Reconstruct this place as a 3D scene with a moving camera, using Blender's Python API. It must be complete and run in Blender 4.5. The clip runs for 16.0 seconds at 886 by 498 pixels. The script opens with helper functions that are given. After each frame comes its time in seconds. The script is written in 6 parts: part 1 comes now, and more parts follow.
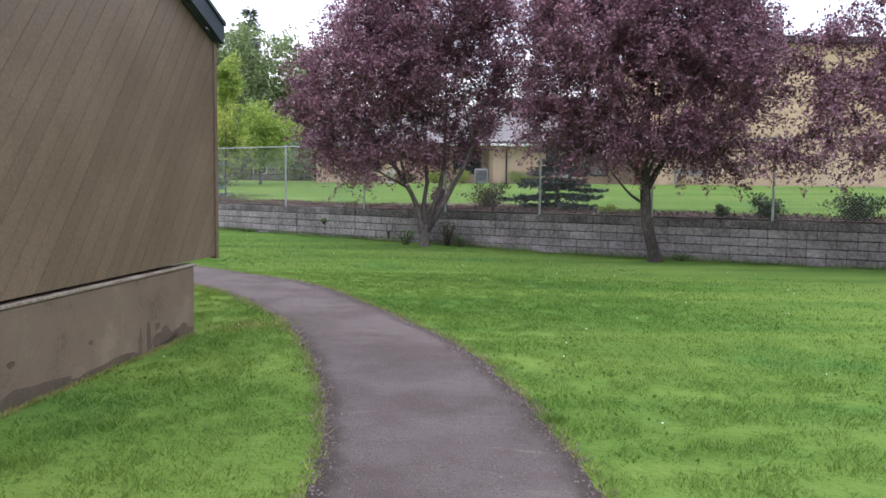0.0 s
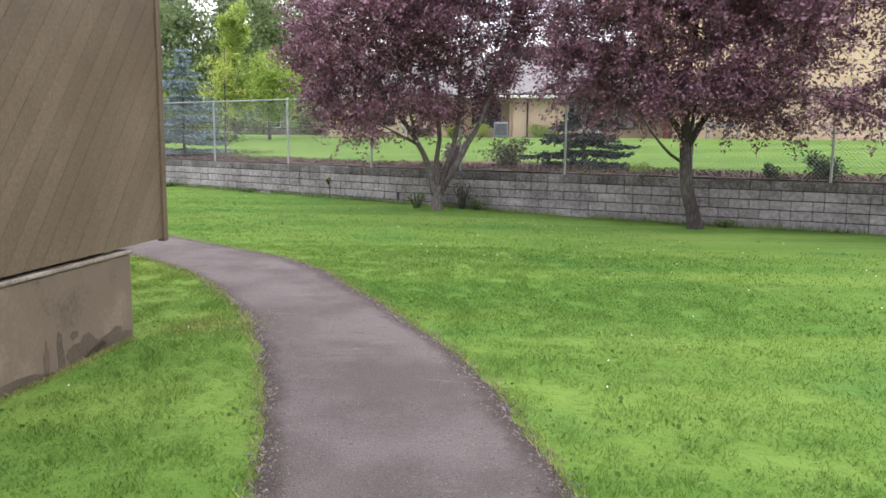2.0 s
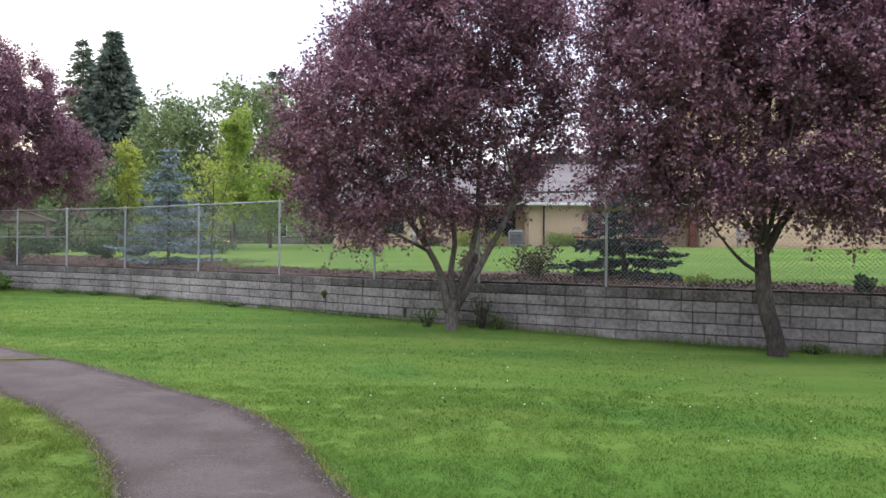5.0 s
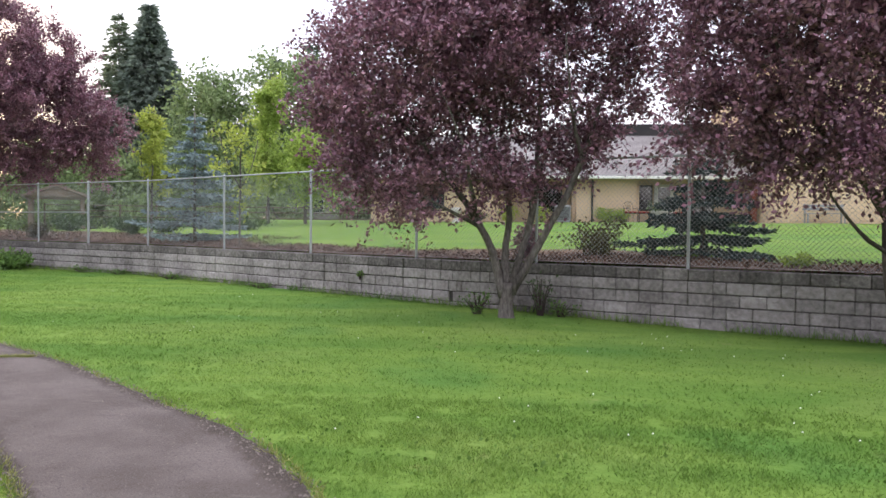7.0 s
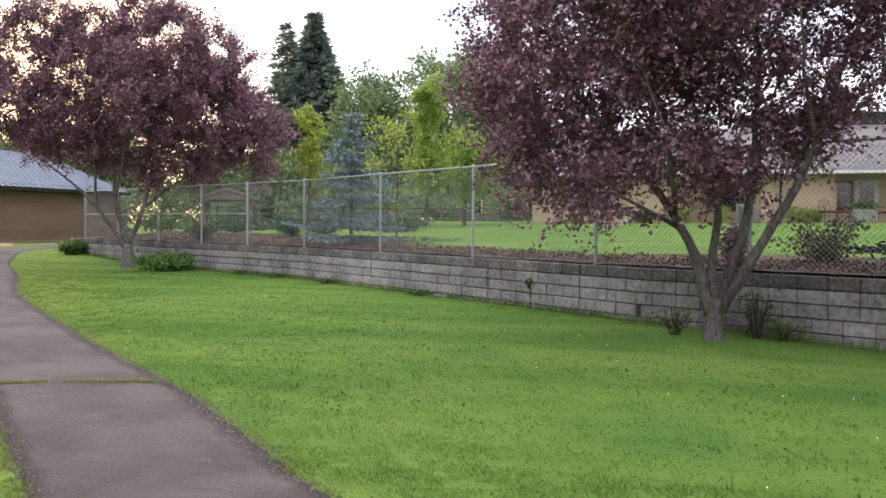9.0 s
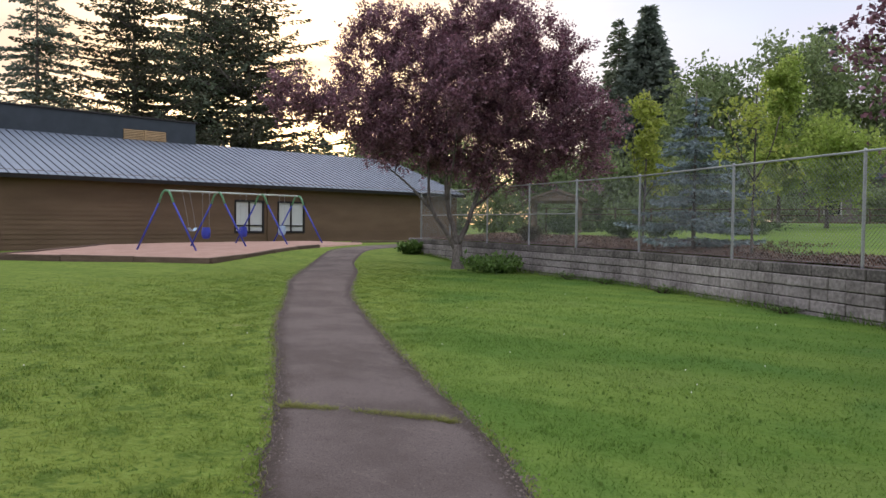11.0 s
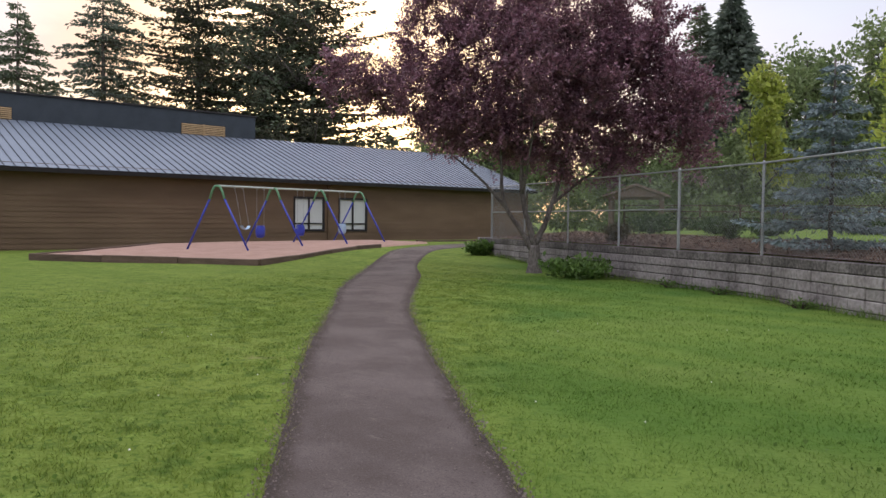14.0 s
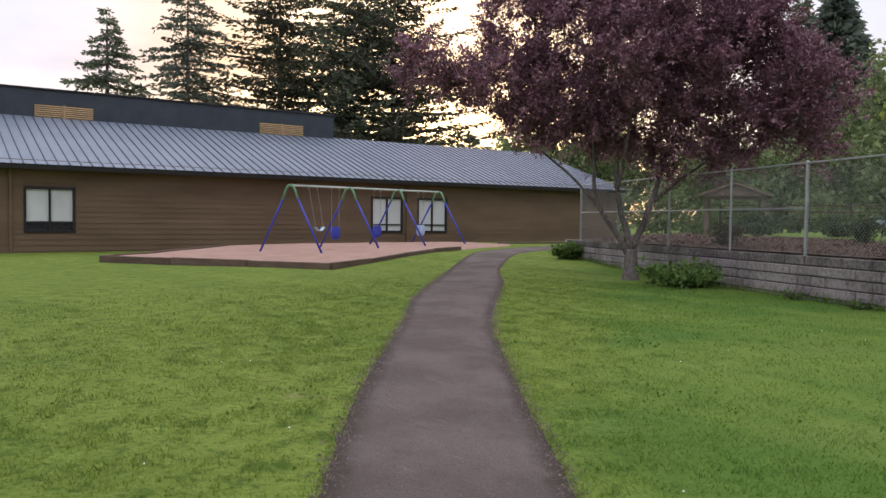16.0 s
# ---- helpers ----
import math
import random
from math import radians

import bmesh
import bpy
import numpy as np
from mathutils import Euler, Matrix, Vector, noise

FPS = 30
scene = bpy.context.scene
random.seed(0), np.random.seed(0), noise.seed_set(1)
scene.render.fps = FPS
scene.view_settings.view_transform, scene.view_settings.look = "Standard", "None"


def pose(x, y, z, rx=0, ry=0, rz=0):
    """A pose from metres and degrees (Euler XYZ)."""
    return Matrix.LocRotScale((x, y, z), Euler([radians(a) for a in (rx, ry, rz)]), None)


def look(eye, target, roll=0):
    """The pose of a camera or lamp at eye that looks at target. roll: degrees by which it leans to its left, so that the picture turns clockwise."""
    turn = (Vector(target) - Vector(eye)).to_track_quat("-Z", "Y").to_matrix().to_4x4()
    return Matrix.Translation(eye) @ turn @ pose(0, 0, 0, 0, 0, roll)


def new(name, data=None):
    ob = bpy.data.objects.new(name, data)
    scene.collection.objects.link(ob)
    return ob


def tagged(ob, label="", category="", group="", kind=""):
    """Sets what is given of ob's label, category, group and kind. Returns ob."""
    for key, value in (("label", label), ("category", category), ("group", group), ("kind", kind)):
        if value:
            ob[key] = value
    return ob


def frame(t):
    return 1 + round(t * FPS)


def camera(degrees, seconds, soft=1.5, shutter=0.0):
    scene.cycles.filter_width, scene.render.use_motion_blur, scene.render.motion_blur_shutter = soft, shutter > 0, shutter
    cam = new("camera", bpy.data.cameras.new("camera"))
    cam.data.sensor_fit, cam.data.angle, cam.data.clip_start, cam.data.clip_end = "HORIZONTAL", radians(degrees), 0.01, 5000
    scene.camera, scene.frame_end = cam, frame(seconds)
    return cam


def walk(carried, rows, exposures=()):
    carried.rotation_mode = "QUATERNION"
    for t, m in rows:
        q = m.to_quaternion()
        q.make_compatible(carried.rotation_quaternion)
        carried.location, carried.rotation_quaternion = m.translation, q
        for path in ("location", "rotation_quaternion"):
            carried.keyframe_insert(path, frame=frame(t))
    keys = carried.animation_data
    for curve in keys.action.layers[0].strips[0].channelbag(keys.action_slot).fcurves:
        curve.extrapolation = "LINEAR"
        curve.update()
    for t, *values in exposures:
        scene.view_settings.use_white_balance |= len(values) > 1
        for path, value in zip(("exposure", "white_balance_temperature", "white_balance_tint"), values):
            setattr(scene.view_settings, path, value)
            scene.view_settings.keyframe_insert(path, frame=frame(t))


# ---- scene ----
cam = camera(58.3, 16.0)
METRES, EYE, TILT, LEAN, TURN = 16.5, 1.5, 0.0, 0.0, 0.0
ROWS = [
    (0.0, 0.0, 0.0, 0.0, 0.06, -4.61, -0.71),
    (0.5, 0.0058, 0.0302, 0.0007, 0.3, -7.48, -0.64),
    (1.0, 0.0058, 0.059, 0.0006, 0.69, -10.04, -0.65),
    (1.5, 0.0073, 0.0884, 0.0024, 1.26, -12.35, -0.5),
    (2.0, 0.0077, 0.116, 0.0056, 1.48, -7.99, -0.58),
    (2.5, 0.0021, 0.1442, 0.008, 1.45, 0.04, -0.72),
    (3.0, -0.002, 0.1751, 0.0076, 1.5, 3.04, -0.67),
    (5.5, -0.0074, 0.3393, -0.0012, 2.68, -0.99, -0.58),
    (6.0, -0.0119, 0.3695, -0.0011, 3.42, -1.58, -0.57),
    (6.5, -0.0161, 0.4027, -0.0027, 4.05, -1.75, -0.57),
    (7.0, -0.0255, 0.4327, -0.0021, 4.85, -1.79, -0.57),
    (7.5, -0.0337, 0.462, -0.0026, 5.44, -1.8, -0.57),
    (8.0, -0.0439, 0.4932, -0.0032, 6.49, -1.79, -0.6),
    (8.5, -0.0551, 0.5216, -0.0027, 8.35, -1.76, -0.58),
    (9.0, -0.0631, 0.554, -0.0028, 16.07, -1.79, -0.47),
    (9.5, -0.0748, 0.5797, -0.0037, 25.67, -1.73, -0.41),
    (10.0, -0.0902, 0.6077, -0.0036, 35.25, -1.86, -0.48),
    (12.5, -0.1921, 0.7363, -0.0085, 40.96, -1.83, -0.75),
    (13.0, -0.2144, 0.7566, -0.008, 41.79, -1.83, -0.76),
    (13.5, -0.2345, 0.7802, -0.0079, 42.78, -2.0, -0.71),
    (14.0, -0.2562, 0.8005, -0.0059, 44.22, -2.06, -0.66),
    (14.5, -0.2777, 0.819, -0.0051, 45.45, -2.04, -0.65),
    (15.0, -0.299, 0.8416, -0.0045, 47.49, -2.04, -0.63),
    (15.5, -0.322, 0.8606, -0.0057, 49.28, -2.0, -0.66),
    (16.0, -0.3444, 0.8819, -0.0065, 50.06, -2.04, -0.65),
]

EXPOSURES = [(0.0, 1.55, 6100, 14), (0.5, 1.8, 6350, 14), (1.0, 1.88, 6400, 13), (1.6, 1.95, 6450, 12), (1.95, 1.95, 6430, 12), (2.25, 1.42, 6400, 13), (2.6, 0.94, 6400, 14), (3.0, 0.6, 6300, 13), (3.3, 0.66, 6250, 12), (5.2, 1.52, 6200, 13), (6.0, 1.63, 6300, 13), (9.0, 1.42, 6450, 12), (10.0, 0.75, 6400, 13), (12.3, 0.7, 6550, 15), (16.0, 0.7, 6550, 16)]
walk(cam, [(t, pose(0, 0, EYE, TILT, LEAN, TURN) @ pose(METRES * x, METRES * y, METRES * z, 90 + pitch, roll, yaw)) for t, x, y, z, yaw, pitch, roll in ROWS], EXPOSURES)

# ---- light: a hazy evening sky, the sun low behind the trees ----
SUN_AZ, SUN_EL = radians(-52), radians(9)
SUN_DIR = Vector((math.sin(SUN_AZ) * math.cos(SUN_EL), math.cos(SUN_AZ) * math.cos(SUN_EL), math.sin(SUN_EL)))
world = bpy.data.worlds.new("evening_sky")
scene.world = world
world.use_nodes = True
wn, wl = world.node_tree.nodes, world.node_tree.links
wn.clear()


def wnode(kind, **values):
    n = wn.new(kind)
    for key, value in values.items():
        n.inputs[key].default_value = value
    return n


w_out = wn.new("ShaderNodeOutputWorld")
sky = wn.new("ShaderNodeTexSky")
sky.sky_type, sky.sun_disc = "NISHITA", False
sky.sun_elevation, sky.sun_rotation = SUN_EL, SUN_AZ % (2 * math.pi)
sky_bg = wn.new("ShaderNodeBackground")
sky_bg.inputs["Strength"].default_value = 0.12
wl.new(sky.outputs[0], sky_bg.inputs["Color"])
w_tex = wn.new("ShaderNodeTexCoord")
w_map = wn.new("ShaderNodeMapping")
w_map.inputs["Scale"].default_value = (1.6, 1.6, 5.0)
wl.new(w_tex.outputs["Generated"], w_map.inputs["Vector"])
w_noise = wn.new("ShaderNodeTexNoise")
w_noise.inputs["Scale"].default_value, w_noise.inputs["Detail"].default_value, w_noise.inputs["Roughness"].default_value = 1.4, 7.0, 0.55
wl.new(w_map.outputs[0], w_noise.inputs["Vector"])
w_cover = wn.new("ShaderNodeMapRange")
for key, value in zip(("From Min", "From Max", "To Min", "To Max"), (0.34, 0.62, 0.45, 1.0)):
    w_cover.inputs[key].default_value = value
wl.new(w_noise.outputs["Fac"], w_cover.inputs["Value"])
w_sep = wn.new("ShaderNodeSeparateXYZ")
wl.new(w_tex.outputs["Generated"], w_sep.inputs[0])
w_ramp = wn.new("ShaderNodeValToRGB")
w_ramp.color_ramp.elements[0].position, w_ramp.color_ramp.elements[0].color = 0.0, (0.62, 0.57, 0.57, 1)
w_ramp.color_ramp.elements[1].position, w_ramp.color_ramp.elements[1].color = 0.28, (0.52, 0.54, 0.66, 1)
top = w_ramp.color_ramp.elements.new(0.9)
top.color = (1.3, 1.32, 1.42, 1)
wl.new(w_sep.outputs["Z"], w_ramp.inputs["Fac"])
w_dot = wn.new("ShaderNodeVectorMath")
w_dot.operation = "DOT_PRODUCT"
w_dot.inputs[1].default_value = SUN_DIR
wl.new(w_tex.outputs["Generated"], w_dot.inputs[0])
w_glow = wn.new("ShaderNodeMapRange")
w_glow.interpolation_type = "SMOOTHSTEP"
for key, value in zip(("From Min", "From Max", "To Min", "To Max"), (0.9, 1.0, 0.0, 1.0)):
    w_glow.inputs[key].default_value = value
wl.new(w_dot.outputs["Value"], w_glow.inputs["Value"])
w_warm = wn.new("ShaderNodeMix")
w_warm.data_type = "RGBA"
w_warm.inputs["B"].default_value = (1.0, 0.66, 0.36, 1)
wl.new(w_glow.outputs[0], w_warm.inputs["Factor"])
wl.new(w_ramp.outputs["Color"], w_warm.inputs["A"])
cloud_bg = wn.new("ShaderNodeBackground")
cloud_bg.inputs["Strength"].default_value = 0.95
wl.new(w_warm.outputs["Result"], cloud_bg.inputs["Color"])
w_mix = wn.new("ShaderNodeMixShader")
wl.new(w_cover.outputs[0], w_mix.inputs[0])
wl.new(sky_bg.outputs[0], w_mix.inputs[1])
wl.new(cloud_bg.outputs[0], w_mix.inputs[2])
wl.new(w_mix.outputs[0], w_out.inputs["Surface"])

sun = new("sun", bpy.data.lights.new("sun", "SUN"))
sun.data.energy, sun.data.angle, sun.data.color = 0.6, radians(14), (1.0, 0.82, 0.62)
sun.matrix_world = look(SUN_DIR * 100, (0, 0, 0))

# ---- materials ----


def surface(name, colours, scale=1.0, fine=40.0, rough=0.85, metal=0.0, bump=0.3, bump_size=0.01, vary=0.12, through_light=0.0, spec=0.3, stretch=(1, 1, 1), amount=0.5, per_piece="object", turn=0.0):
    """A procedural surface: two colours mixed by broad and fine noise, a small change from piece to piece, and a fine relief."""
    m = bpy.data.materials.new(name)
    m.use_nodes = True
    n, l = m.node_tree.nodes, m.node_tree.links
    b = n["Principled BSDF"]
    geo = n.new("ShaderNodeNewGeometry")
    mp = n.new("ShaderNodeMapping")
    mp.inputs["Scale"].default_value = stretch
    mp.inputs["Rotation"].default_value = (0, 0, turn)
    l.new(geo.outputs["Position"], mp.inputs["Vector"])
    broad = n.new("ShaderNodeTexNoise")
    broad.inputs["Scale"].default_value, broad.inputs["Detail"].default_value = scale, 5.0
    small = n.new("ShaderNodeTexNoise")
    small.inputs["Scale"].default_value, small.inputs["Detail"].default_value = fine, 3.0
    for t in (broad, small):
        l.new(mp.outputs[0], t.inputs["Vector"])
    add = n.new("ShaderNodeMath")
    add.operation = "MULTIPLY_ADD"
    add.inputs[1].default_value = amount
    l.new(small.outputs["Fac"], add.inputs[0])
    half = n.new("ShaderNodeMath")
    half.operation = "MULTIPLY"
    half.inputs[1].default_value = 1.0 - amount
    l.new(broad.outputs["Fac"], half.inputs[0])
    l.new(half.outputs[0], add.inputs[2])
    ramp = n.new("ShaderNodeValToRGB")
    ramp.color_ramp.elements[0].position, ramp.color_ramp.elements[1].position = 0.34, 0.66
    ramp.color_ramp.elements[0].color = (*colours[0], 1)
    ramp.color_ramp.elements[1].color = (*colours[-1], 1)
    for i, c in enumerate(colours[1:-1]):
        e = ramp.color_ramp.elements.new(0.34 + 0.32 * (i + 1) / (len(colours) - 1))
        e.color = (*c, 1)
    l.new(add.outputs[0], ramp.inputs["Fac"])
    if per_piece == "object":
        info = n.new("ShaderNodeObjectInfo")
        rnd = info.outputs["Random"]
    else:
        rnd = geo.outputs["Random Per Island"]
    rng = n.new("ShaderNodeMapRange")
    rng.inputs["To Min"].default_value, rng.inputs["To Max"].default_value = 1 - vary, 1 + vary
    l.new(rnd, rng.inputs["Value"])
    hsv = n.new("ShaderNodeHueSaturation")
    l.new(rng.outputs[0], hsv.inputs["Value"])
    l.new(ramp.outputs["Color"], hsv.inputs["Color"])
    l.new(hsv.outputs["Color"], b.inputs["Base Color"])
    b.inputs["Roughness"].default_value, b.inputs["Metallic"].default_value = rough, metal
    b.inputs["Specular IOR Level"].default_value = spec
    if bump:
        bp = n.new("ShaderNodeBump")
        bp.inputs["Strength"].default_value, bp.inputs["Distance"].default_value = bump, bump_size
        l.new(small.outputs["Fac"], bp.inputs["Height"])
        l.new(bp.outputs[0], b.inputs["Normal"])
    if through_light:
        tr = n.new("ShaderNodeBsdfTranslucent")
        l.new(hsv.outputs["Color"], tr.inputs["Color"])
        mx = n.new("ShaderNodeMixShader")
        mx.inputs[0].default_value = through_light
        l.new(b.outputs[0], mx.inputs[1])
        l.new(tr.outputs[0], mx.inputs[2])
        l.new(mx.outputs[0], n["Material Output"].inputs["Surface"])
    return m


def mixed(n, l, kind, a, b, factor):
    """One colour mixed into another."""
    m = n.new("ShaderNodeMix")
    m.data_type, m.blend_type = "RGBA", kind
    for key, value in (("A", a), ("B", b), ("Factor", factor)):
        if isinstance(value, (tuple, float)):
            m.inputs[key].default_value = value
        else:
            l.new(value, m.inputs[key])
    return m.outputs["Result"]


def stepped(n, l, value, lo, hi, to_lo=0.0, to_hi=1.0):
    r = n.new("ShaderNodeMapRange")
    r.interpolation_type = "SMOOTHSTEP"
    for key, v in zip(("From Min", "From Max", "To Min", "To Max"), (lo, hi, to_lo, to_hi)):
        r.inputs[key].default_value = v
    l.new(value, r.inputs["Value"])
    return r.outputs[0]


def speckle(n, l, vector, scale, detail=3.0, rough=0.5):
    t = n.new("ShaderNodeTexNoise")
    t.inputs["Scale"].default_value, t.inputs["Detail"].default_value, t.inputs["Roughness"].default_value = scale, detail, rough
    l.new(vector, t.inputs["Vector"])
    return t.outputs["Fac"]


def turf(name, is_blade):
    """Mown grass: mowing bands, broad patches, clumps a hand wide with small shadows between them painted in, and a few
    straw-coloured thin spots.
    """
    m = bpy.data.materials.new(name)
    m.use_nodes = True
    n, l = m.node_tree.nodes, m.node_tree.links
    b = n["Principled BSDF"]
    geo = n.new("ShaderNodeNewGeometry")
    mp = n.new("ShaderNodeMapping")
    mp.inputs["Scale"].default_value, mp.inputs["Rotation"].default_value = (0.22, 1.5, 1), (0, 0, 0.85)
    l.new(geo.outputs["Position"], mp.inputs["Vector"])
    place = geo.outputs["Position"]
    across = n.new("ShaderNodeVectorMath")
    across.operation = "DOT_PRODUCT"
    across.inputs[1].default_value = (0.755, 0.6556, 0)
    l.new(place, across.inputs[0])
    onward = n.new("ShaderNodeVectorMath")
    onward.operation = "DOT_PRODUCT"
    onward.inputs[1].default_value = (-0.6556, 0.755, 0)
    l.new(place, onward.inputs[0])
    both = n.new("ShaderNodeMath")
    both.operation = "MULTIPLY"
    l.new(stepped(n, l, across.outputs["Value"], 6.4, 4.8), both.inputs[0])
    l.new(stepped(n, l, onward.outputs["Value"], 7.5, 12.0), both.inputs[1])
    open_side = both.outputs[0]
    bands, patches = speckle(n, l, mp.outputs[0], 0.55, 2.0), speckle(n, l, place, 0.45, 4.0)
    clumps, tufts = speckle(n, l, place, 3.2, 4.0, 0.65), speckle(n, l, place, 14.0, 3.0, 0.6)
    col = mixed(n, l, "MIX", (0.086, 0.163, 0.026, 1), (0.146, 0.222, 0.042, 1), stepped(n, l, bands, 0.36, 0.64))
    col = mixed(n, l, "MIX", col, (0.066, 0.15, 0.03, 1), stepped(n, l, patches, 0.52, 0.72, 0.0, 0.75))
    col = mixed(n, l, "MIX", col, (0.155, 0.218, 0.05, 1), stepped(n, l, patches, 0.46, 0.28, 0.0, 0.6))
    even = col
    col = mixed(n, l, "MIX", col, (0.18, 0.212, 0.036, 1), 0.45)
    # small shadows between the lumps, put into the colour of clumps and tufts
    col = mixed(n, l, "MIX", col, (0.042, 0.092, 0.012, 1), stepped(n, l, clumps, 0.48, 0.34, 0.0, 0.6))
    col = mixed(n, l, "MIX", col, (0.185, 0.265, 0.052, 1), stepped(n, l, clumps, 0.53, 0.68, 0.0, 0.7))
    col = mixed(n, l, "MIX", col, (0.055, 0.11, 0.014, 1), stepped(n, l, tufts, 0.46, 0.34, 0.0, 0.45 if is_blade else 0.8))
    col = mixed(n, l, "MIX", col, (0.21, 0.285, 0.07, 1), stepped(n, l, tufts, 0.54, 0.68, 0.0, 0.5))
    even = mixed(n, l, "MIX", even, (0.064, 0.138, 0.02, 1), stepped(n, l, clumps, 0.46, 0.32, 0.0, 0.28))
    even = mixed(n, l, "MIX", even, (0.15, 0.24, 0.046, 1), stepped(n, l, clumps, 0.54, 0.7, 0.0, 0.28))
    even = mixed(n, l, "MIX", even, (0.06, 0.125, 0.018, 1), stepped(n, l, tufts, 0.46, 0.34, 0.0, 0.4))
    col = mixed(n, l, "MIX", even, col, open_side)
    col = mixed(n, l, "MIX", col, (0.27, 0.245, 0.115, 1), stepped(n, l, speckle(n, l, place, 1.1, 5.0, 0.7), 0.63, 0.76, 0.0, 0.55))
    if is_blade:
        hsv = n.new("ShaderNodeHueSaturation")
        l.new(stepped(n, l, geo.outputs["Random Per Island"], 0.0, 1.0, 0.98, 1.48), hsv.inputs["Value"])
        l.new(col, hsv.inputs["Color"])
        col = hsv.outputs["Color"]
    else:
        bp = n.new("ShaderNodeBump")
        bp.inputs["Strength"].default_value, bp.inputs["Distance"].default_value = 0.7, 0.05
        l.new(tufts, bp.inputs["Height"])
        l.new(bp.outputs[0], b.inputs["Normal"])
    l.new(col, b.inputs["Base Color"])
    b.inputs["Roughness"].default_value, b.inputs["Specular IOR Level"].default_value = (0.65, 0.3) if is_blade else (0.95, 0.1)
    if is_blade:
        tr = n.new("ShaderNodeBsdfTranslucent")
        l.new(col, tr.inputs["Color"])
        mx = n.new("ShaderNodeMixShader")
        mx.inputs[0].default_value = 0.5
        l.new(b.outputs[0], mx.inputs[1])
        l.new(tr.outputs[0], mx.inputs[2])
        l.new(mx.outputs[0], n["Material Output"].inputs["Surface"])
    return m


def worn_asphalt():
    """Old asphalt: fine aggregate, pale scuffs, darker crumbling sides (the mesh's attribute "side" runs from 0 at an edge to 1 inside)."""
    m = bpy.data.materials.new("worn_asphalt")
    m.use_nodes = True
    n, l = m.node_tree.nodes, m.node_tree.links
    b = n["Principled BSDF"]
    place = n.new("ShaderNodeNewGeometry").outputs["Position"]
    side = n.new("ShaderNodeAttribute")
    side.attribute_name = "side"
    mp = n.new("ShaderNodeMapping")
    mp.inputs["Scale"].default_value, mp.inputs["Rotation"].default_value = (0.6, 2.6, 1), (0, 0, 0.5)
    l.new(place, mp.inputs["Vector"])
    grit, grain = speckle(n, l, place, 260.0, 2.0), speckle(n, l, place, 75.0, 3.0, 0.7)
    wide, scuff = speckle(n, l, place, 0.8, 4.0, 0.6), speckle(n, l, mp.outputs[0], 2.0, 6.0, 0.7)
    col = mixed(n, l, "MIX", (0.092, 0.071, 0.063, 1), (0.14, 0.112, 0.103, 1), stepped(n, l, wide, 0.38, 0.62))
    col = mixed(n, l, "MIX", col, (0.22, 0.178, 0.158, 1), stepped(n, l, scuff, 0.58, 0.74, 0.0, 0.65))
    col = mixed(n, l, "MIX", col, (0.075, 0.058, 0.05, 1), stepped(n, l, scuff, 0.42, 0.3, 0.0, 0.5))
    ragged = n.new("ShaderNodeMath")
    ragged.operation = "MULTIPLY_ADD"
    ragged.inputs[1].default_value = 0.9
    l.new(speckle(n, l, place, 3.5, 5.0, 0.7), ragged.inputs[0])
    l.new(side.outputs["Fac"], ragged.inputs[2])
    col = mixed(n, l, "MIX", col, (0.05, 0.035, 0.027, 1), stepped(n, l, ragged.outputs[0], 1.12, 0.62, 0.0, 0.9))
    col = mixed(n, l, "MIX", col, (0.03, 0.024, 0.022, 1), stepped(n, l, grain, 0.46, 0.34, 0.0, 0.65))
    col = mixed(n, l, "MIX", col, (0.34, 0.29, 0.26, 1), stepped(n, l, grain, 0.6, 0.74, 0.0, 0.6))
    col = mixed(n, l, "MIX", col, (0.28, 0.24, 0.215, 1), stepped(n, l, grit, 0.6, 0.75, 0.0, 0.45))
    l.new(col, b.inputs["Base Color"])
    b.inputs["Roughness"].default_value, b.inputs["Specular IOR Level"].default_value = 0.88, 0.3
    bp = n.new("ShaderNodeBump")
    bp.inputs["Strength"].default_value, bp.inputs["Distance"].default_value = 0.9, 0.012
    l.new(grain, bp.inputs["Height"])
    l.new(bp.outputs[0], b.inputs["Normal"])
    return m


M = {}
M["lawn"] = turf("lawn", False)
M["blade"] = turf("grass_blades", True)
M["dry"] = surface("dry_grass", [(0.19, 0.23, 0.055), (0.32, 0.3, 0.11)], 2, 20, 0.9, bump=0, vary=0.3, through_light=0.25, per_piece="island")
M["asphalt"] = worn_asphalt()
M["crumb"] = surface("asphalt_crumbs", [(0.06, 0.05, 0.046), (0.2, 0.165, 0.145)], 3, 60, 0.9, bump=0, vary=0.5, per_piece="island")
M["soil"] = surface("bark_mulch", [(0.045, 0.026, 0.018), (0.11, 0.065, 0.045), (0.2, 0.13, 0.09)], 1.2, 55, 0.95, bump=1.0, bump_size=0.04, vary=0)
M["chip"] = surface("mulch_chips", [(0.05, 0.03, 0.02), (0.17, 0.1, 0.07)], 3, 30, 0.95, bump=0, vary=0.5, per_piece="island")
M["sand"] = surface("playground_chips", [(0.36, 0.22, 0.17), (0.5, 0.33, 0.26)], 1.5, 60, 0.95, bump=0.9, bump_size=0.03, vary=0)
M["block"] = surface("concrete_block", [(0.135, 0.117, 0.112), (0.265, 0.235, 0.227), (0.4, 0.36, 0.348)], 1.1, 14, 0.95, bump=0.9, bump_size=0.014, vary=0.13, amount=0.45)
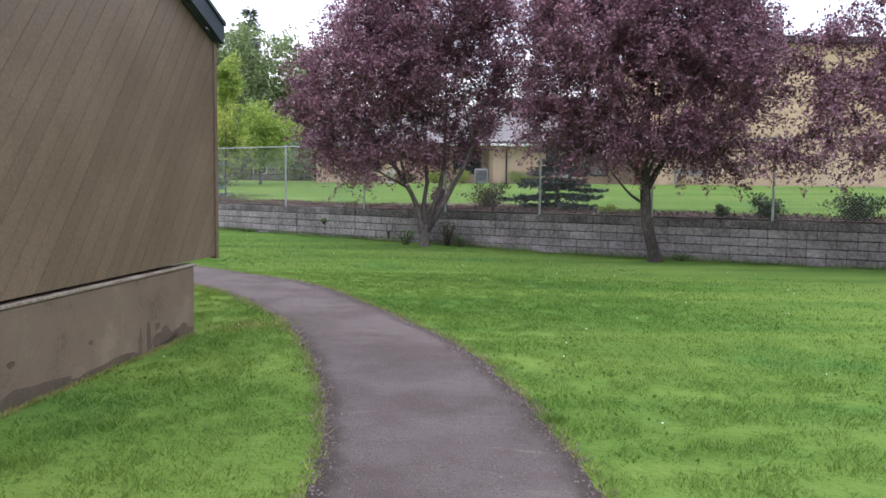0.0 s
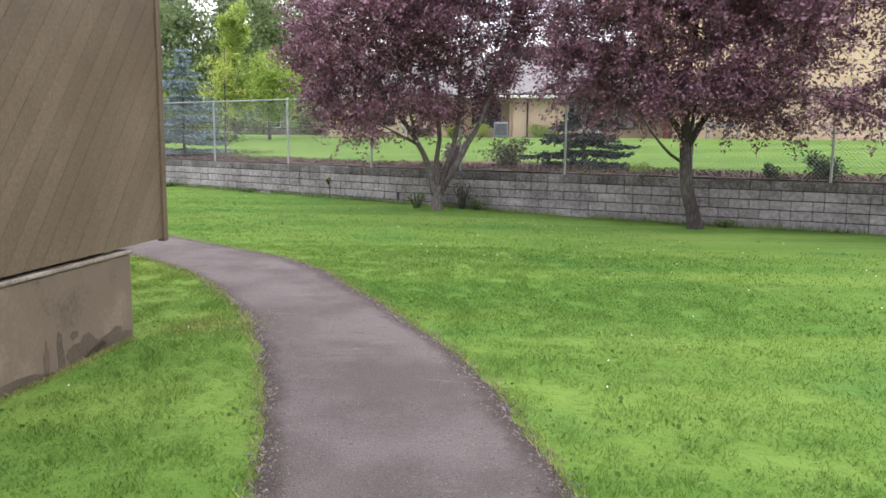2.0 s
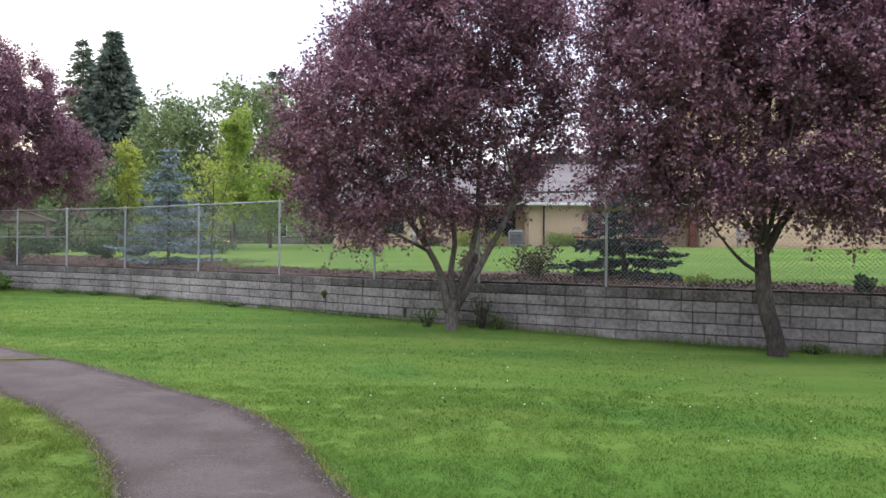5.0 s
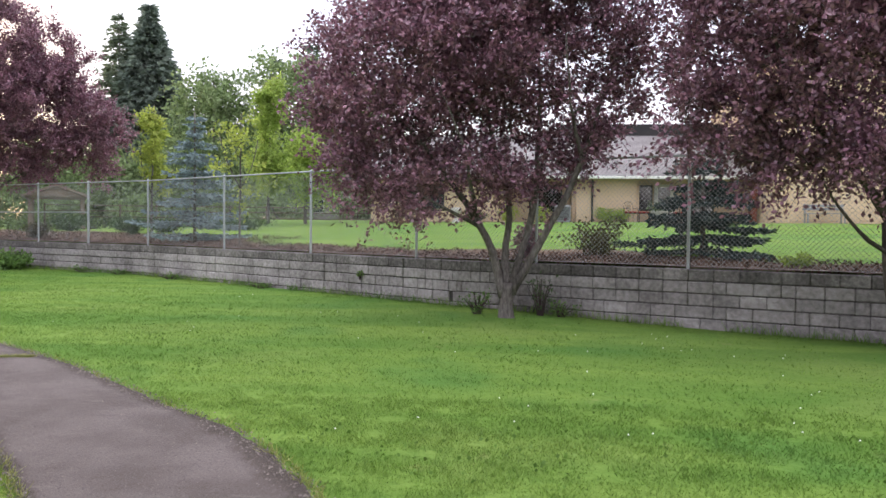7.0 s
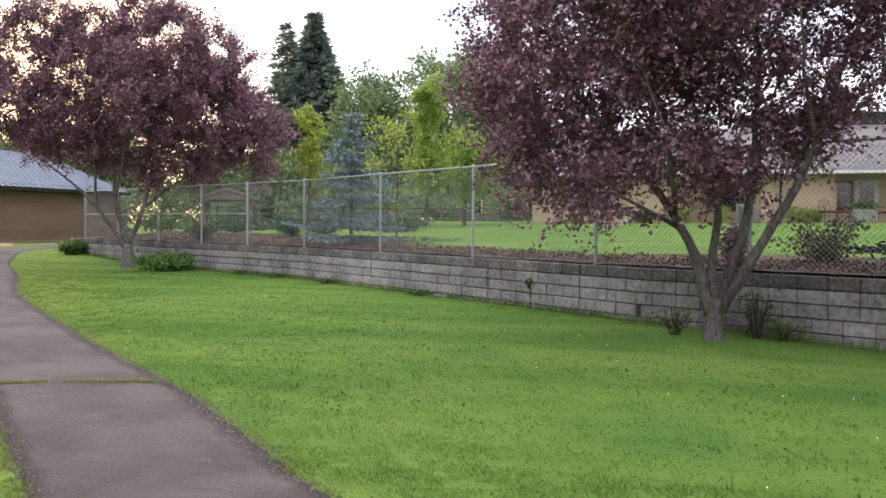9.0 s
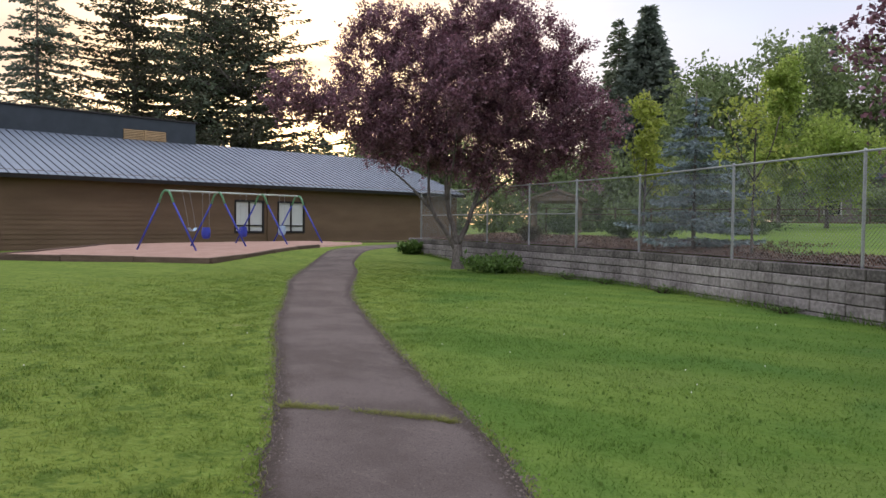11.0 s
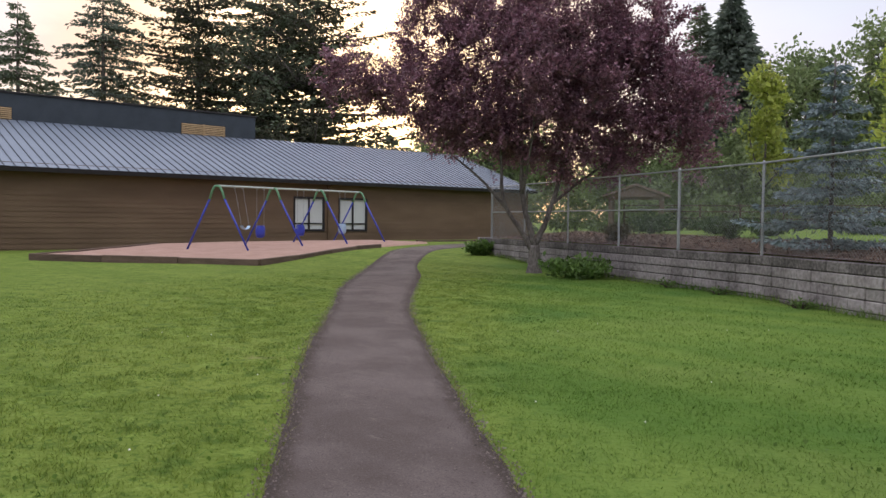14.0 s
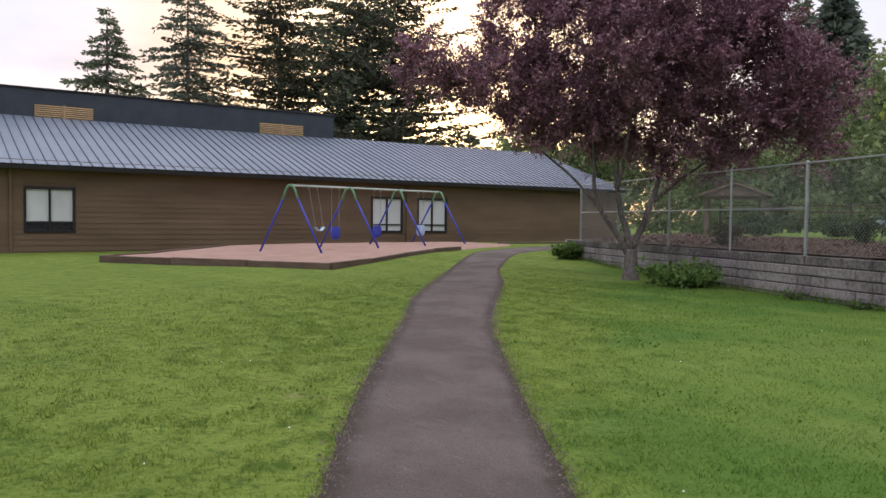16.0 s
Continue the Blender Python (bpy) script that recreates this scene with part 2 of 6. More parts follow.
M["stained_block"] = surface("stained_concrete_block", [(0.06, 0.054, 0.05), (0.14, 0.124, 0.117), (0.27, 0.243, 0.23)], 1.4, 18, 0.95, bump=0.9, bump_size=0.014, vary=0.16)
M["mortar"] = surface("mortar", [(0.045, 0.04, 0.037), (0.105, 0.093, 0.087)], 2, 50, 0.95, vary=0)
M["timber"] = surface("weathered_timber", [(0.075, 0.05, 0.036), (0.17, 0.118, 0.088)], 2, 30, 0.9, stretch=(1, 1, 4))
M["board"] = surface("brown_painted_boards", [(0.108, 0.075, 0.047), (0.14, 0.098, 0.062), (0.185, 0.135, 0.09)], 1.1, 42, 0.42, bump=0.35, bump_size=0.004, vary=0.08, spec=0.5)
M["footing"] = surface("brown_painted_concrete", [(0.1, 0.073, 0.052), (0.15, 0.11, 0.077), (0.165, 0.122, 0.086), (0.215, 0.165, 0.12)], 1.9, 30, 0.65, bump=0.25, bump_size=0.004, vary=0, amount=0.25)
M["fascia"] = surface("slate_blue_metal", [(0.03, 0.04, 0.05), (0.05, 0.062, 0.075)], 1.5, 40, 0.5, bump=0.1, vary=0.06)
M["ledge"] = surface("chipped_pale_paint", [(0.13, 0.09, 0.06), (0.36, 0.31, 0.25)], 4, 40, 0.8, vary=0.1)
M["metal_roof"] = surface("standing_seam_metal", [(0.17, 0.205, 0.255), (0.23, 0.27, 0.325)], 0.5, 12, 0.45, metal=0.15, bump=0.06, vary=0.05, spec=0.5)
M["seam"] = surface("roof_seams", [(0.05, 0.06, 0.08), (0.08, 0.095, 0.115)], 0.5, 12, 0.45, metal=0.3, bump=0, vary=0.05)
M["siding"] = surface("brown_lap_siding", [(0.112, 0.072, 0.042), (0.148, 0.097, 0.058), (0.178, 0.12, 0.074)], 0.35, 30, 0.75, bump=0.3, bump_size=0.006, vary=0.06, stretch=(1, 1, 4))
M["dark_trim"] = surface("dark_trim", [(0.012, 0.011, 0.012), (0.028, 0.025, 0.025)], 2, 30, 0.55, vary=0.05)
M["slat"] = surface("tan_louvre", [(0.36, 0.24, 0.12), (0.5, 0.35, 0.19)], 2, 30, 0.7, vary=0.08)
M["blind"] = surface("pale_window_blind", [(0.52, 0.55, 0.53), (0.66, 0.69, 0.66)], 1, 30, 0.6, bump=0.1, vary=0.05)
M["galv"] = surface("galvanised_steel", [(0.3, 0.31, 0.32), (0.46, 0.47, 0.48)], 3, 40, 0.42, metal=0.55, bump=0.1, vary=0.1)
M["wire"] = surface("galvanised_wire", [(0.22, 0.23, 0.23), (0.36, 0.37, 0.37)], 3, 20, 0.5, metal=0.5, bump=0, vary=0.1)
M["blue_paint"] = surface("blue_powder_coat", [(0.03, 0.045, 0.3), (0.05, 0.07, 0.42)], 3, 40, 0.4, bump=0.05, vary=0.1)
M["green_paint"] = surface("green_powder_coat", [(0.1, 0.26, 0.13), (0.16, 0.36, 0.2)], 3, 40, 0.4, bump=0.05, vary=0.05)
M["pale_green"] = surface("faded_green_pipe", [(0.4, 0.48, 0.42), (0.52, 0.58, 0.52)], 3, 40, 0.4, bump=0.05, vary=0.05)
M["rubber"] = surface("black_rubber", [(0.015, 0.015, 0.018), (0.035, 0.035, 0.04)], 3, 40, 0.6, vary=0.05)
M["pale_blue"] = surface("pale_blue_plastic", [(0.3, 0.45, 0.62), (0.42, 0.56, 0.7)], 3, 40, 0.4, vary=0.05)
M["bark"] = surface("plum_bark", [(0.05, 0.042, 0.038), (0.125, 0.105, 0.095), (0.23, 0.205, 0.185)], 2.5, 28, 0.95, bump=1.0, bump_size=0.025, vary=0.06, stretch=(1, 1, 0.35))
M["dark_bark"] = surface("dark_plum_bark", [(0.03, 0.024, 0.022), (0.075, 0.06, 0.054), (0.15, 0.13, 0.115)], 2.5, 28, 0.95, bump=1.0, bump_size=0.025, vary=0.06, stretch=(1, 1, 0.35))
M["twig"] = surface("plum_twigs", [(0.04, 0.026, 0.026), (0.09, 0.062, 0.06)], 2, 20, 0.95, bump=0, vary=0.15, per_piece="island")
M["plum"] = surface("purple_plum_leaves", [(0.13, 0.054, 0.082), (0.225, 0.102, 0.14), (0.37, 0.195, 0.235)], 0.8, 7, 0.38, bump=0, vary=0.45, through_light=0.2, spec=0.6, per_piece="island")
M["fresh"] = surface("spring_green_leaves", [(0.21, 0.3, 0.06), (0.31, 0.41, 0.09), (0.42, 0.5, 0.14)], 0.9, 9, 0.55, bump=0, vary=0.25, through_light=0.5, per_piece="island")
M["yellow_leaf"] = surface("yellow_green_leaves", [(0.27, 0.33, 0.06), (0.38, 0.44, 0.09), (0.48, 0.5, 0.14)], 0.9, 9, 0.55, bump=0, vary=0.25, through_light=0.5, per_piece="island")
M["oak"] = surface("mid_green_leaves", [(0.14, 0.195, 0.085), (0.21, 0.275, 0.12), (0.3, 0.36, 0.18)], 0.35, 4, 0.6, bump=0, vary=0.35, through_light=0.42, per_piece="island")
# needle colours lightened: the aerial haze over the distance is put in here
M["fir"] = surface("hazed_fir_needles", [(0.11, 0.142, 0.115), (0.165, 0.198, 0.16), (0.22, 0.25, 0.2)], 0.3, 4, 0.75, bump=0, vary=0.35, through_light=0.5, per_piece="island")
M["cedar"] = surface("grey_green_needles", [(0.1, 0.128, 0.088), (0.155, 0.188, 0.128), (0.22, 0.25, 0.17)], 0.3, 4, 0.75, bump=0, vary=0.3, through_light=0.35, per_piece="island")
M["pine"] = surface("brown_green_pine_needles", [(0.04, 0.042, 0.026), (0.07, 0.072, 0.042), (0.11, 0.11, 0.065)], 0.3, 4, 0.75, bump=0, vary=0.35, through_light=0.25, per_piece="island")
M["blue_needle"] = surface("blue_spruce_needles", [(0.13, 0.175, 0.185), (0.22, 0.28, 0.29), (0.34, 0.4, 0.41)], 0.9, 8, 0.75, bump=0, vary=0.3, through_light=0.1, per_piece="island")
M["dark_needle"] = surface("dark_spruce_needles", [(0.02, 0.035, 0.032), (0.04, 0.062, 0.058), (0.07, 0.095, 0.09)], 0.9, 8, 0.75, bump=0, vary=0.3, through_light=0.1, per_piece="island")
M["shrub"] = surface("shrub_leaves", [(0.03, 0.055, 0.02), (0.06, 0.1, 0.035), (0.1, 0.15, 0.055)], 1.5, 10, 0.6, bump=0, vary=0.35, through_light=0.25, per_piece="island")
M["weed"] = surface("weed_leaves", [(0.06, 0.12, 0.025), (0.11, 0.19, 0.045), (0.17, 0.25, 0.08)], 1.5, 10, 0.6, bump=0, vary=0.35, through_light=0.35, per_piece="island")
M["clover"] = surface("clover_leaves", [(0.075, 0.15, 0.022), (0.11, 0.195, 0.033), (0.155, 0.24, 0.052)], 1.5, 10, 0.6, bump=0, vary=0.25, through_light=0.4, per_piece="island")
M["bronze"] = surface("bronze_shrub_leaves", [(0.05, 0.045, 0.02), (0.085, 0.07, 0.03), (0.11, 0.12, 0.045)], 1.5, 10, 0.6, bump=0, vary=0.35, through_light=0.2, per_piece="island")
M["tan"] = surface("tan_panel_wall", [(0.52, 0.37, 0.24), (0.6, 0.44, 0.295), (0.66, 0.5, 0.34)], 0.5, 20, 0.85, bump=0.2, vary=0.04)
M["shingle"] = surface("grey_shingles", [(0.125, 0.108, 0.106), (0.2, 0.178, 0.174), (0.27, 0.245, 0.238)], 0.8, 14, 0.9, bump=0.7, bump_size=0.03, vary=0.12, stretch=(1, 1, 3))
M["dark_roof"] = surface("dark_roof", [(0.03, 0.028, 0.03), (0.06, 0.055, 0.055)], 0.8, 14, 0.9, vary=0.05)
M["blue_roof"] = surface("blue_grey_shingles", [(0.11, 0.12, 0.17), (0.17, 0.18, 0.24)], 0.8, 14, 0.9, vary=0.05)
M["white"] = surface("white_paint", [(0.68, 0.66, 0.62), (0.8, 0.78, 0.74)], 1, 30, 0.6, vary=0.05)
M["brick_red"] = surface("red_brown_wood", [(0.15, 0.045, 0.03), (0.24, 0.08, 0.055)], 2, 30, 0.8, vary=0.05)
M["cushion"] = surface("red_cushion", [(0.25, 0.03, 0.03), (0.36, 0.05, 0.045)], 3, 40, 0.9, vary=0.1)
M["iron"] = surface("black_wrought_iron", [(0.015, 0.014, 0.014), (0.03, 0.028, 0.027)], 3, 40, 0.55, vary=0.1)
M["stone_pot"] = surface("pale_stone_planter", [(0.36, 0.33, 0.3), (0.5, 0.47, 0.43)], 3, 40, 0.85, vary=0.1)
M["grey_box"] = surface("grey_enamel", [(0.22, 0.22, 0.23), (0.3, 0.3, 0.31)], 3, 40, 0.6, vary=0.1)
M["mauve"] = surface("mauve_grey_wall", [(0.19, 0.16, 0.15), (0.26, 0.22, 0.205)], 0.6, 20, 0.85, vary=0.05)
M["cedar_wood"] = surface("weathered_shelter_wood", [(0.15, 0.11, 0.085), (0.25, 0.19, 0.15)], 1.5, 20, 0.85, vary=0.1)
M["petal"] = surface("white_petals", [(0.7, 0.7, 0.66), (0.8, 0.8, 0.76)], 3, 30, 0.7, bump=0, vary=0.1, through_light=0.2, per_piece="island")
M["damp"] = surface("damp_stained_paint", [(0.075, 0.055, 0.04), (0.12, 0.088, 0.062)], 5, 40, 0.65, vary=0.12)
M["glass"] = surface("dark_window_glass", [(0.015, 0.017, 0.02), (0.025, 0.028, 0.032)], 1, 8, 0.06, bump=0, vary=0.05, spec=0.8)

# ---- mesh tools ----


class Geo:
    """Gathers vertices and faces of one mesh."""

    def __init__(self):
        self.v, self.f = [], []

    def add(self, verts, faces):
        k = len(self.v)
        self.v.extend(verts)
        self.f.extend([tuple(i + k for i in f) for f in faces])
        return self

    def box(self, a, b, m=None):
        """A box between two corners, optionally moved by a matrix."""
        (x0, y0, z0), (x1, y1, z1) = a, b
        vs = [(x0, y0, z0), (x1, y0, z0), (x1, y1, z0), (x0, y1, z0), (x0, y0, z1), (x1, y0, z1), (x1, y1, z1), (x0, y1, z1)]
        if m is not None:
            vs = [tuple(m @ Vector(v)) for v in vs]
        return self.add(vs, [(3, 2, 1, 0), (4, 5, 6, 7), (0, 1, 5, 4), (1, 2, 6, 5), (2, 3, 7, 6), (3, 0, 4, 7)])

    def soft_box(self, a, b, c, m=None):
        """A box with chamfered edges of width c."""
        (x0, y0, z0), (x1, y1, z1) = a, b
        vs, fs = [], []
        for sx in (0, 1):
            for sy in (0, 1):
                for sz in (0, 1):
                    x, y, z = (x0, x1)[sx], (y0, y1)[sy], (z0, z1)[sz]
                    ix, iy, iz = x + c * (1 - 2 * sx), y + c * (1 - 2 * sy), z + c * (1 - 2 * sz)
                    vs += [(x, iy, iz), (ix, y, iz), (ix, iy, z)]
        k = lambda sx, sy, sz, ax: (sx * 4 + sy * 2 + sz) * 3 + ax
        for s in (0, 1):
            fs.append([k(s, 0, 0, 0), k(s, 1, 0, 0), k(s, 1, 1, 0), k(s, 0, 1, 0)])
            fs.append([k(0, s, 0, 1), k(1, s, 0, 1), k(1, s, 1, 1), k(0, s, 1, 1)])
            fs.append([k(0, 0, s, 2), k(1, 0, s, 2), k(1, 1, s, 2), k(0, 1, s, 2)])
            for q in (0, 1):
                fs.append([k(0, s, q, 1), k(1, s, q, 1), k(1, s, q, 2), k(0, s, q, 2)])
                fs.append([k(s, 0, q, 0), k(s, 1, q, 0), k(s, 1, q, 2), k(s, 0, q, 2)])
                fs.append([k(s, q, 0, 0), k(s, q, 1, 0), k(s, q, 1, 1), k(s, q, 0, 1)])
                for r in (0, 1):
                    fs.append([k(s, q, r, 0), k(s, q, r, 1), k(s, q, r, 2)])
        if m is not None:
            vs = [tuple(m @ Vector(v)) for v in vs]
        return self.add(vs, fs)

    def tube(self, pts, radii, sides=6, cap=True):
        """A tube along a line of points."""
        pts = [Vector(p) for p in pts]
        if isinstance(radii, (int, float)):
            radii = [radii] * len(pts)
        radii = [float(r) for r in radii]
        k, n = len(self.v), len(pts)
        up = Vector((0.31, 0.17, 0.94))
        for i, p in enumerate(pts):
            d = (pts[min(i + 1, n - 1)] - pts[max(i - 1, 0)]).normalized()
            a = d.cross(up)
            if a.length < 0.05:
                a = d.cross(Vector((1, 0, 0)))
            a.normalize()
            b = d.cross(a)
            for j in range(sides):
                w = 2 * math.pi * j / sides
                self.v.append(tuple(p + radii[i] * (math.cos(w) * a + math.sin(w) * b)))
        for i in range(n - 1):
            for j in range(sides):
                a, b = k + i * sides + j, k + i * sides + (j + 1) % sides
                self.f.append((a, b, b + sides, a + sides))
        if cap:
            self.f.append(tuple(k + j for j in range(sides))[::-1])
            self.f.append(tuple(k + (n - 1) * sides + j for j in range(sides)))
        return self

    def prism(self, outline, depth, m=None):
        """A flat outline in x and z, given thickness along y."""
        n = len(outline)
        vs = [(x, 0, z) for x, z in outline] + [(x, depth, z) for x, z in outline]
        if m is not None:
            vs = [tuple(m @ Vector(v)) for v in vs]
        return self.add(vs, [tuple(range(n)), tuple(range(2 * n - 1, n - 1, -1))] + [(i, i + n, (i + 1) % n + n, (i + 1) % n) for i in range(n)])

    def mesh(self, name, material, smooth=False):
        me = bpy.data.meshes.new(name)
        me.from_pydata(self.v, [], self.f)
        me.materials.append(material)
        if smooth:
            me.polygons.foreach_set("use_smooth", [True] * len(me.polygons))
        bm = bmesh.new()
        bm.from_mesh(me)
        bmesh.ops.recalc_face_normals(bm, faces=bm.faces)
        bm.to_mesh(me)
        bm.free()
        return me


def quick_mesh(name, verts, corners, material, smooth=False):
    """A large mesh from arrays: verts (n, 3) and faces (m, 3) or (m, 4)."""
    me = bpy.data.meshes.new(name)
    verts, corners = np.asarray(verts, dtype=np.float32), np.asarray(corners, dtype=np.int32)
    m, k = corners.shape
    me.vertices.add(len(verts))
    me.vertices.foreach_set("co", verts.ravel())
    me.loops.add(m * k)
    me.loops.foreach_set("vertex_index", corners.ravel())
    me.polygons.add(m)
    me.polygons.foreach_set("loop_start", np.arange(0, m * k, k, dtype=np.int32))
    me.update(calc_edges=True)
    me.materials.append(material)
    if smooth:
        me.polygons.foreach_set("use_smooth", np.ones(m, dtype=bool))
    return me


def part(name, geo, material, parent=None, label="", smooth=False):
    me = geo.mesh(name, material, smooth) if isinstance(geo, Geo) else geo
    ob = new(name, me)
    if parent is not None:
        ob.parent = parent
    if label:
        ob["label"] = label
    return ob


def thing(name, label, category, group="", kind="", at=(0, 0, 0), turn=0.0):
    ob = new(name)
    ob.matrix_world = pose(*at, 0, 0, turn)
    return tagged(ob, label, category, group, kind)


def mirror_parts(ob):
    """Turns a thing's parts over its local x."""
    flip, done = Matrix.Scale(-1, 4, (1, 0, 0)), set()
    for o in ob.children_recursive:
        o.matrix_basis = flip @ o.matrix_basis @ flip
        if o.data.name not in done:
            done.add(o.data.name)
            o.data.transform(flip)
            o.data.flip_normals()


def smooth01(v):
    v = min(max(v, 0.0), 1.0)
    return v * v * (3 - 2 * v)


def curve_through(pts, step):
    """Points on a smooth line through pts, about step apart."""
    p = [Vector(q) for q in pts]
    p = [2 * p[0] - p[1]] + p + [2 * p[-1] - p[-2]]
    out = []
    for i in range(1, len(p) - 2):
        n = max(1, int((p[i + 1] - p[i]).length / step))
        for j in range(n):
            t = j / n
            out.append(0.5 * (2 * p[i] + (p[i + 1] - p[i - 1]) * t + (2 * p[i - 1] - 5 * p[i] + 4 * p[i + 1] - p[i + 2]) * t * t + (3 * p[i] - p[i - 1] - 3 * p[i + 1] + p[i + 2]) * t ** 3))
    out.append(p[-2])
    return out


# ---- the lie of the land ----
WALL = [Vector((20.0, 11.4)), Vector((-1.5, 22.15)), Vector((-10.8, 28.9)), Vector((-24.0, 35.5))]
WALL_TOP = 0.79


def ground_z(x, y):
    z = -0.07 * smooth01((y - 2) / 9)
    z -= 0.11 * math.exp(-((x + 3.1) / 0.75) ** 2) * smooth01((11.5 - y) / 3)
    z -= 0.11 * smooth01((x + 2) / 6) * smooth01((y - 12) / 6)
    far = -(x + 3.17) * 0.6556 + (y - 12.15) * 0.755
    side = (x + 3.17) * 0.755 + (y - 12.15) * 0.6556
    z += 0.30 * smooth01((far - 23) / 10) * smooth01((side + 13) / 6)
    return z + 0.004 * noise.noise(Vector((x * 0.5, y * 0.5, 0)))


def ground_heights(p):
    """ground_z for many points at once, without its finest unevenness."""
    ease = lambda v: np.clip(v, 0, 1) ** 2 * (3 - 2 * np.clip(v, 0, 1))
    x, y = p[:, 0], p[:, 1]
    far, side = -(x + 3.17) * 0.6556 + (y - 12.15) * 0.755, (x + 3.17) * 0.755 + (y - 12.15) * 0.6556
    z = -0.07 * ease((y - 2) / 9) - 0.11 * np.exp(-((x + 3.1) / 0.75) ** 2) * ease((11.5 - y) / 3)
    return z - 0.11 * ease((x + 2) / 6) * ease((y - 12) / 6) + 0.30 * ease((far - 23) / 10) * ease((side + 13) / 6)


def wall_frame(s):
    """A place on the wall's line s metres from its first point, with the way along it and away from the lawn."""
    for a, b in zip(WALL, WALL[1:]):
        n = (b - a).length
        if s <= n or b is WALL[-1]:
            d = (b - a) / n
            return a + d * s, d, Vector((d.y, -d.x)) * -1 if Vector((d.y, -d.x)).y < 0 else Vector((d.y, -d.x))
        s -= n


WALL_LENGTH = sum((b - a).length for a, b in zip(WALL, WALL[1:]))


def wall_side(x, y):
    """Signed distance behind the wall's line (negative on the lawn's side) and the distance along it."""
    best, s0 = None, 0.0
    p = Vector((x, y))
    for a, b in zip(WALL, WALL[1:]):
        n = (b - a).length
        d = (b - a) / n
        t = min(max((p - a).dot(d), 0), n)
        q = a + d * t
        dist = (p - q).length
        side = d.x * (p - a).y - d.y * (p - a).x
        if best is None or dist < best[0]:
            best = (dist, side < 0, s0 + t)
        s0 += n
    return (best[0] if best[1] else -best[0]), best[2]


def yard_z(x, y):
    d, s = wall_side(x, y)
    return 0.74 + 0.22 * smooth01(d / 4.5) + 0.70 * smooth01((d - 2) / 24) + 0.02 * noise.noise(Vector((x * 0.4, y * 0.4, 3)))


LEFT = [(-0.62, -6), (-0.6, 0), (-0.65, 3.8), (-0.85, 5.5), (-1.54, 8.2), (-2.5, 10.3), (-3.3, 11.5), (-4.58, 12.8), (-5.84, 13.85), (-6.82, 14.72), (-9.16, 16.63), (-11.55, 18.55), (-15.1, 21.7), (-18.4, 24.6), (-24.2, 30.6), (-28.6, 36.0), (-31.5, 42.0), (-32.5, 48.5), (-31.0, 56.0)]
RIGHT = [(0.85, -6), (0.85, 0), (0.79, 3.8), (0.56, 5.8), (0.1, 7.8), (-1.0, 10.4), (-1.75, 11.9), (-2.5, 12.85), (-3.3, 13.55), (-4.4, 14.6), (-5.65, 15.65), (-8.05, 17.5), (-11.0, 19.9), (-14.45, 22.9), (-19.0, 27.6), (-22.6, 31.0), (-26.6, 36.2), (-29.0, 42.5), (-29.2, 48.5)]

# ---- ground ----


def land_z(x, y):
    """The ground's height at the back of the yard: the raised lawn, or the open ground west of it."""
    return yard_z(x, y) if x > -23.5 + (y - 35.5) * 0.225 else ground_z(x, y)


def spaced(lo, hi, near_lo, near_hi, step):
    inner = list(np.arange(near_lo, near_hi + 1e-6, step))
    outer_hi = [near_hi + (hi - near_hi) * f for f in (0.01, 0.03, 0.07, 0.15, 0.3, 0.6, 1.0)]
    outer_lo = [near_lo + (lo - near_lo) * f for f in (1.0, 0.6, 0.3, 0.15, 0.07, 0.03, 0.01)]
    return outer_lo + inner + outer_hi


def ground_sheet():
    xs, ys = spaced(-900, 900, -46, 24, 0.5), spaced(-900, 900, -10, 60, 0.5)
    verts = [(x, y, ground_z(x, y)) for y in ys for x in xs]
    n = len(xs)
    faces = [(j * n + i, j * n + i + 1, (j + 1) * n + i + 1, (j + 1) * n + i) for j in range(len(ys) - 1) for i in range(n - 1)]
    ob = new("ground", quick_mesh("ground", verts, faces, M["lawn"], True))
    return tagged(ob, "mown bright green lawn with clover, beside the path", "lawn", kind="structure")


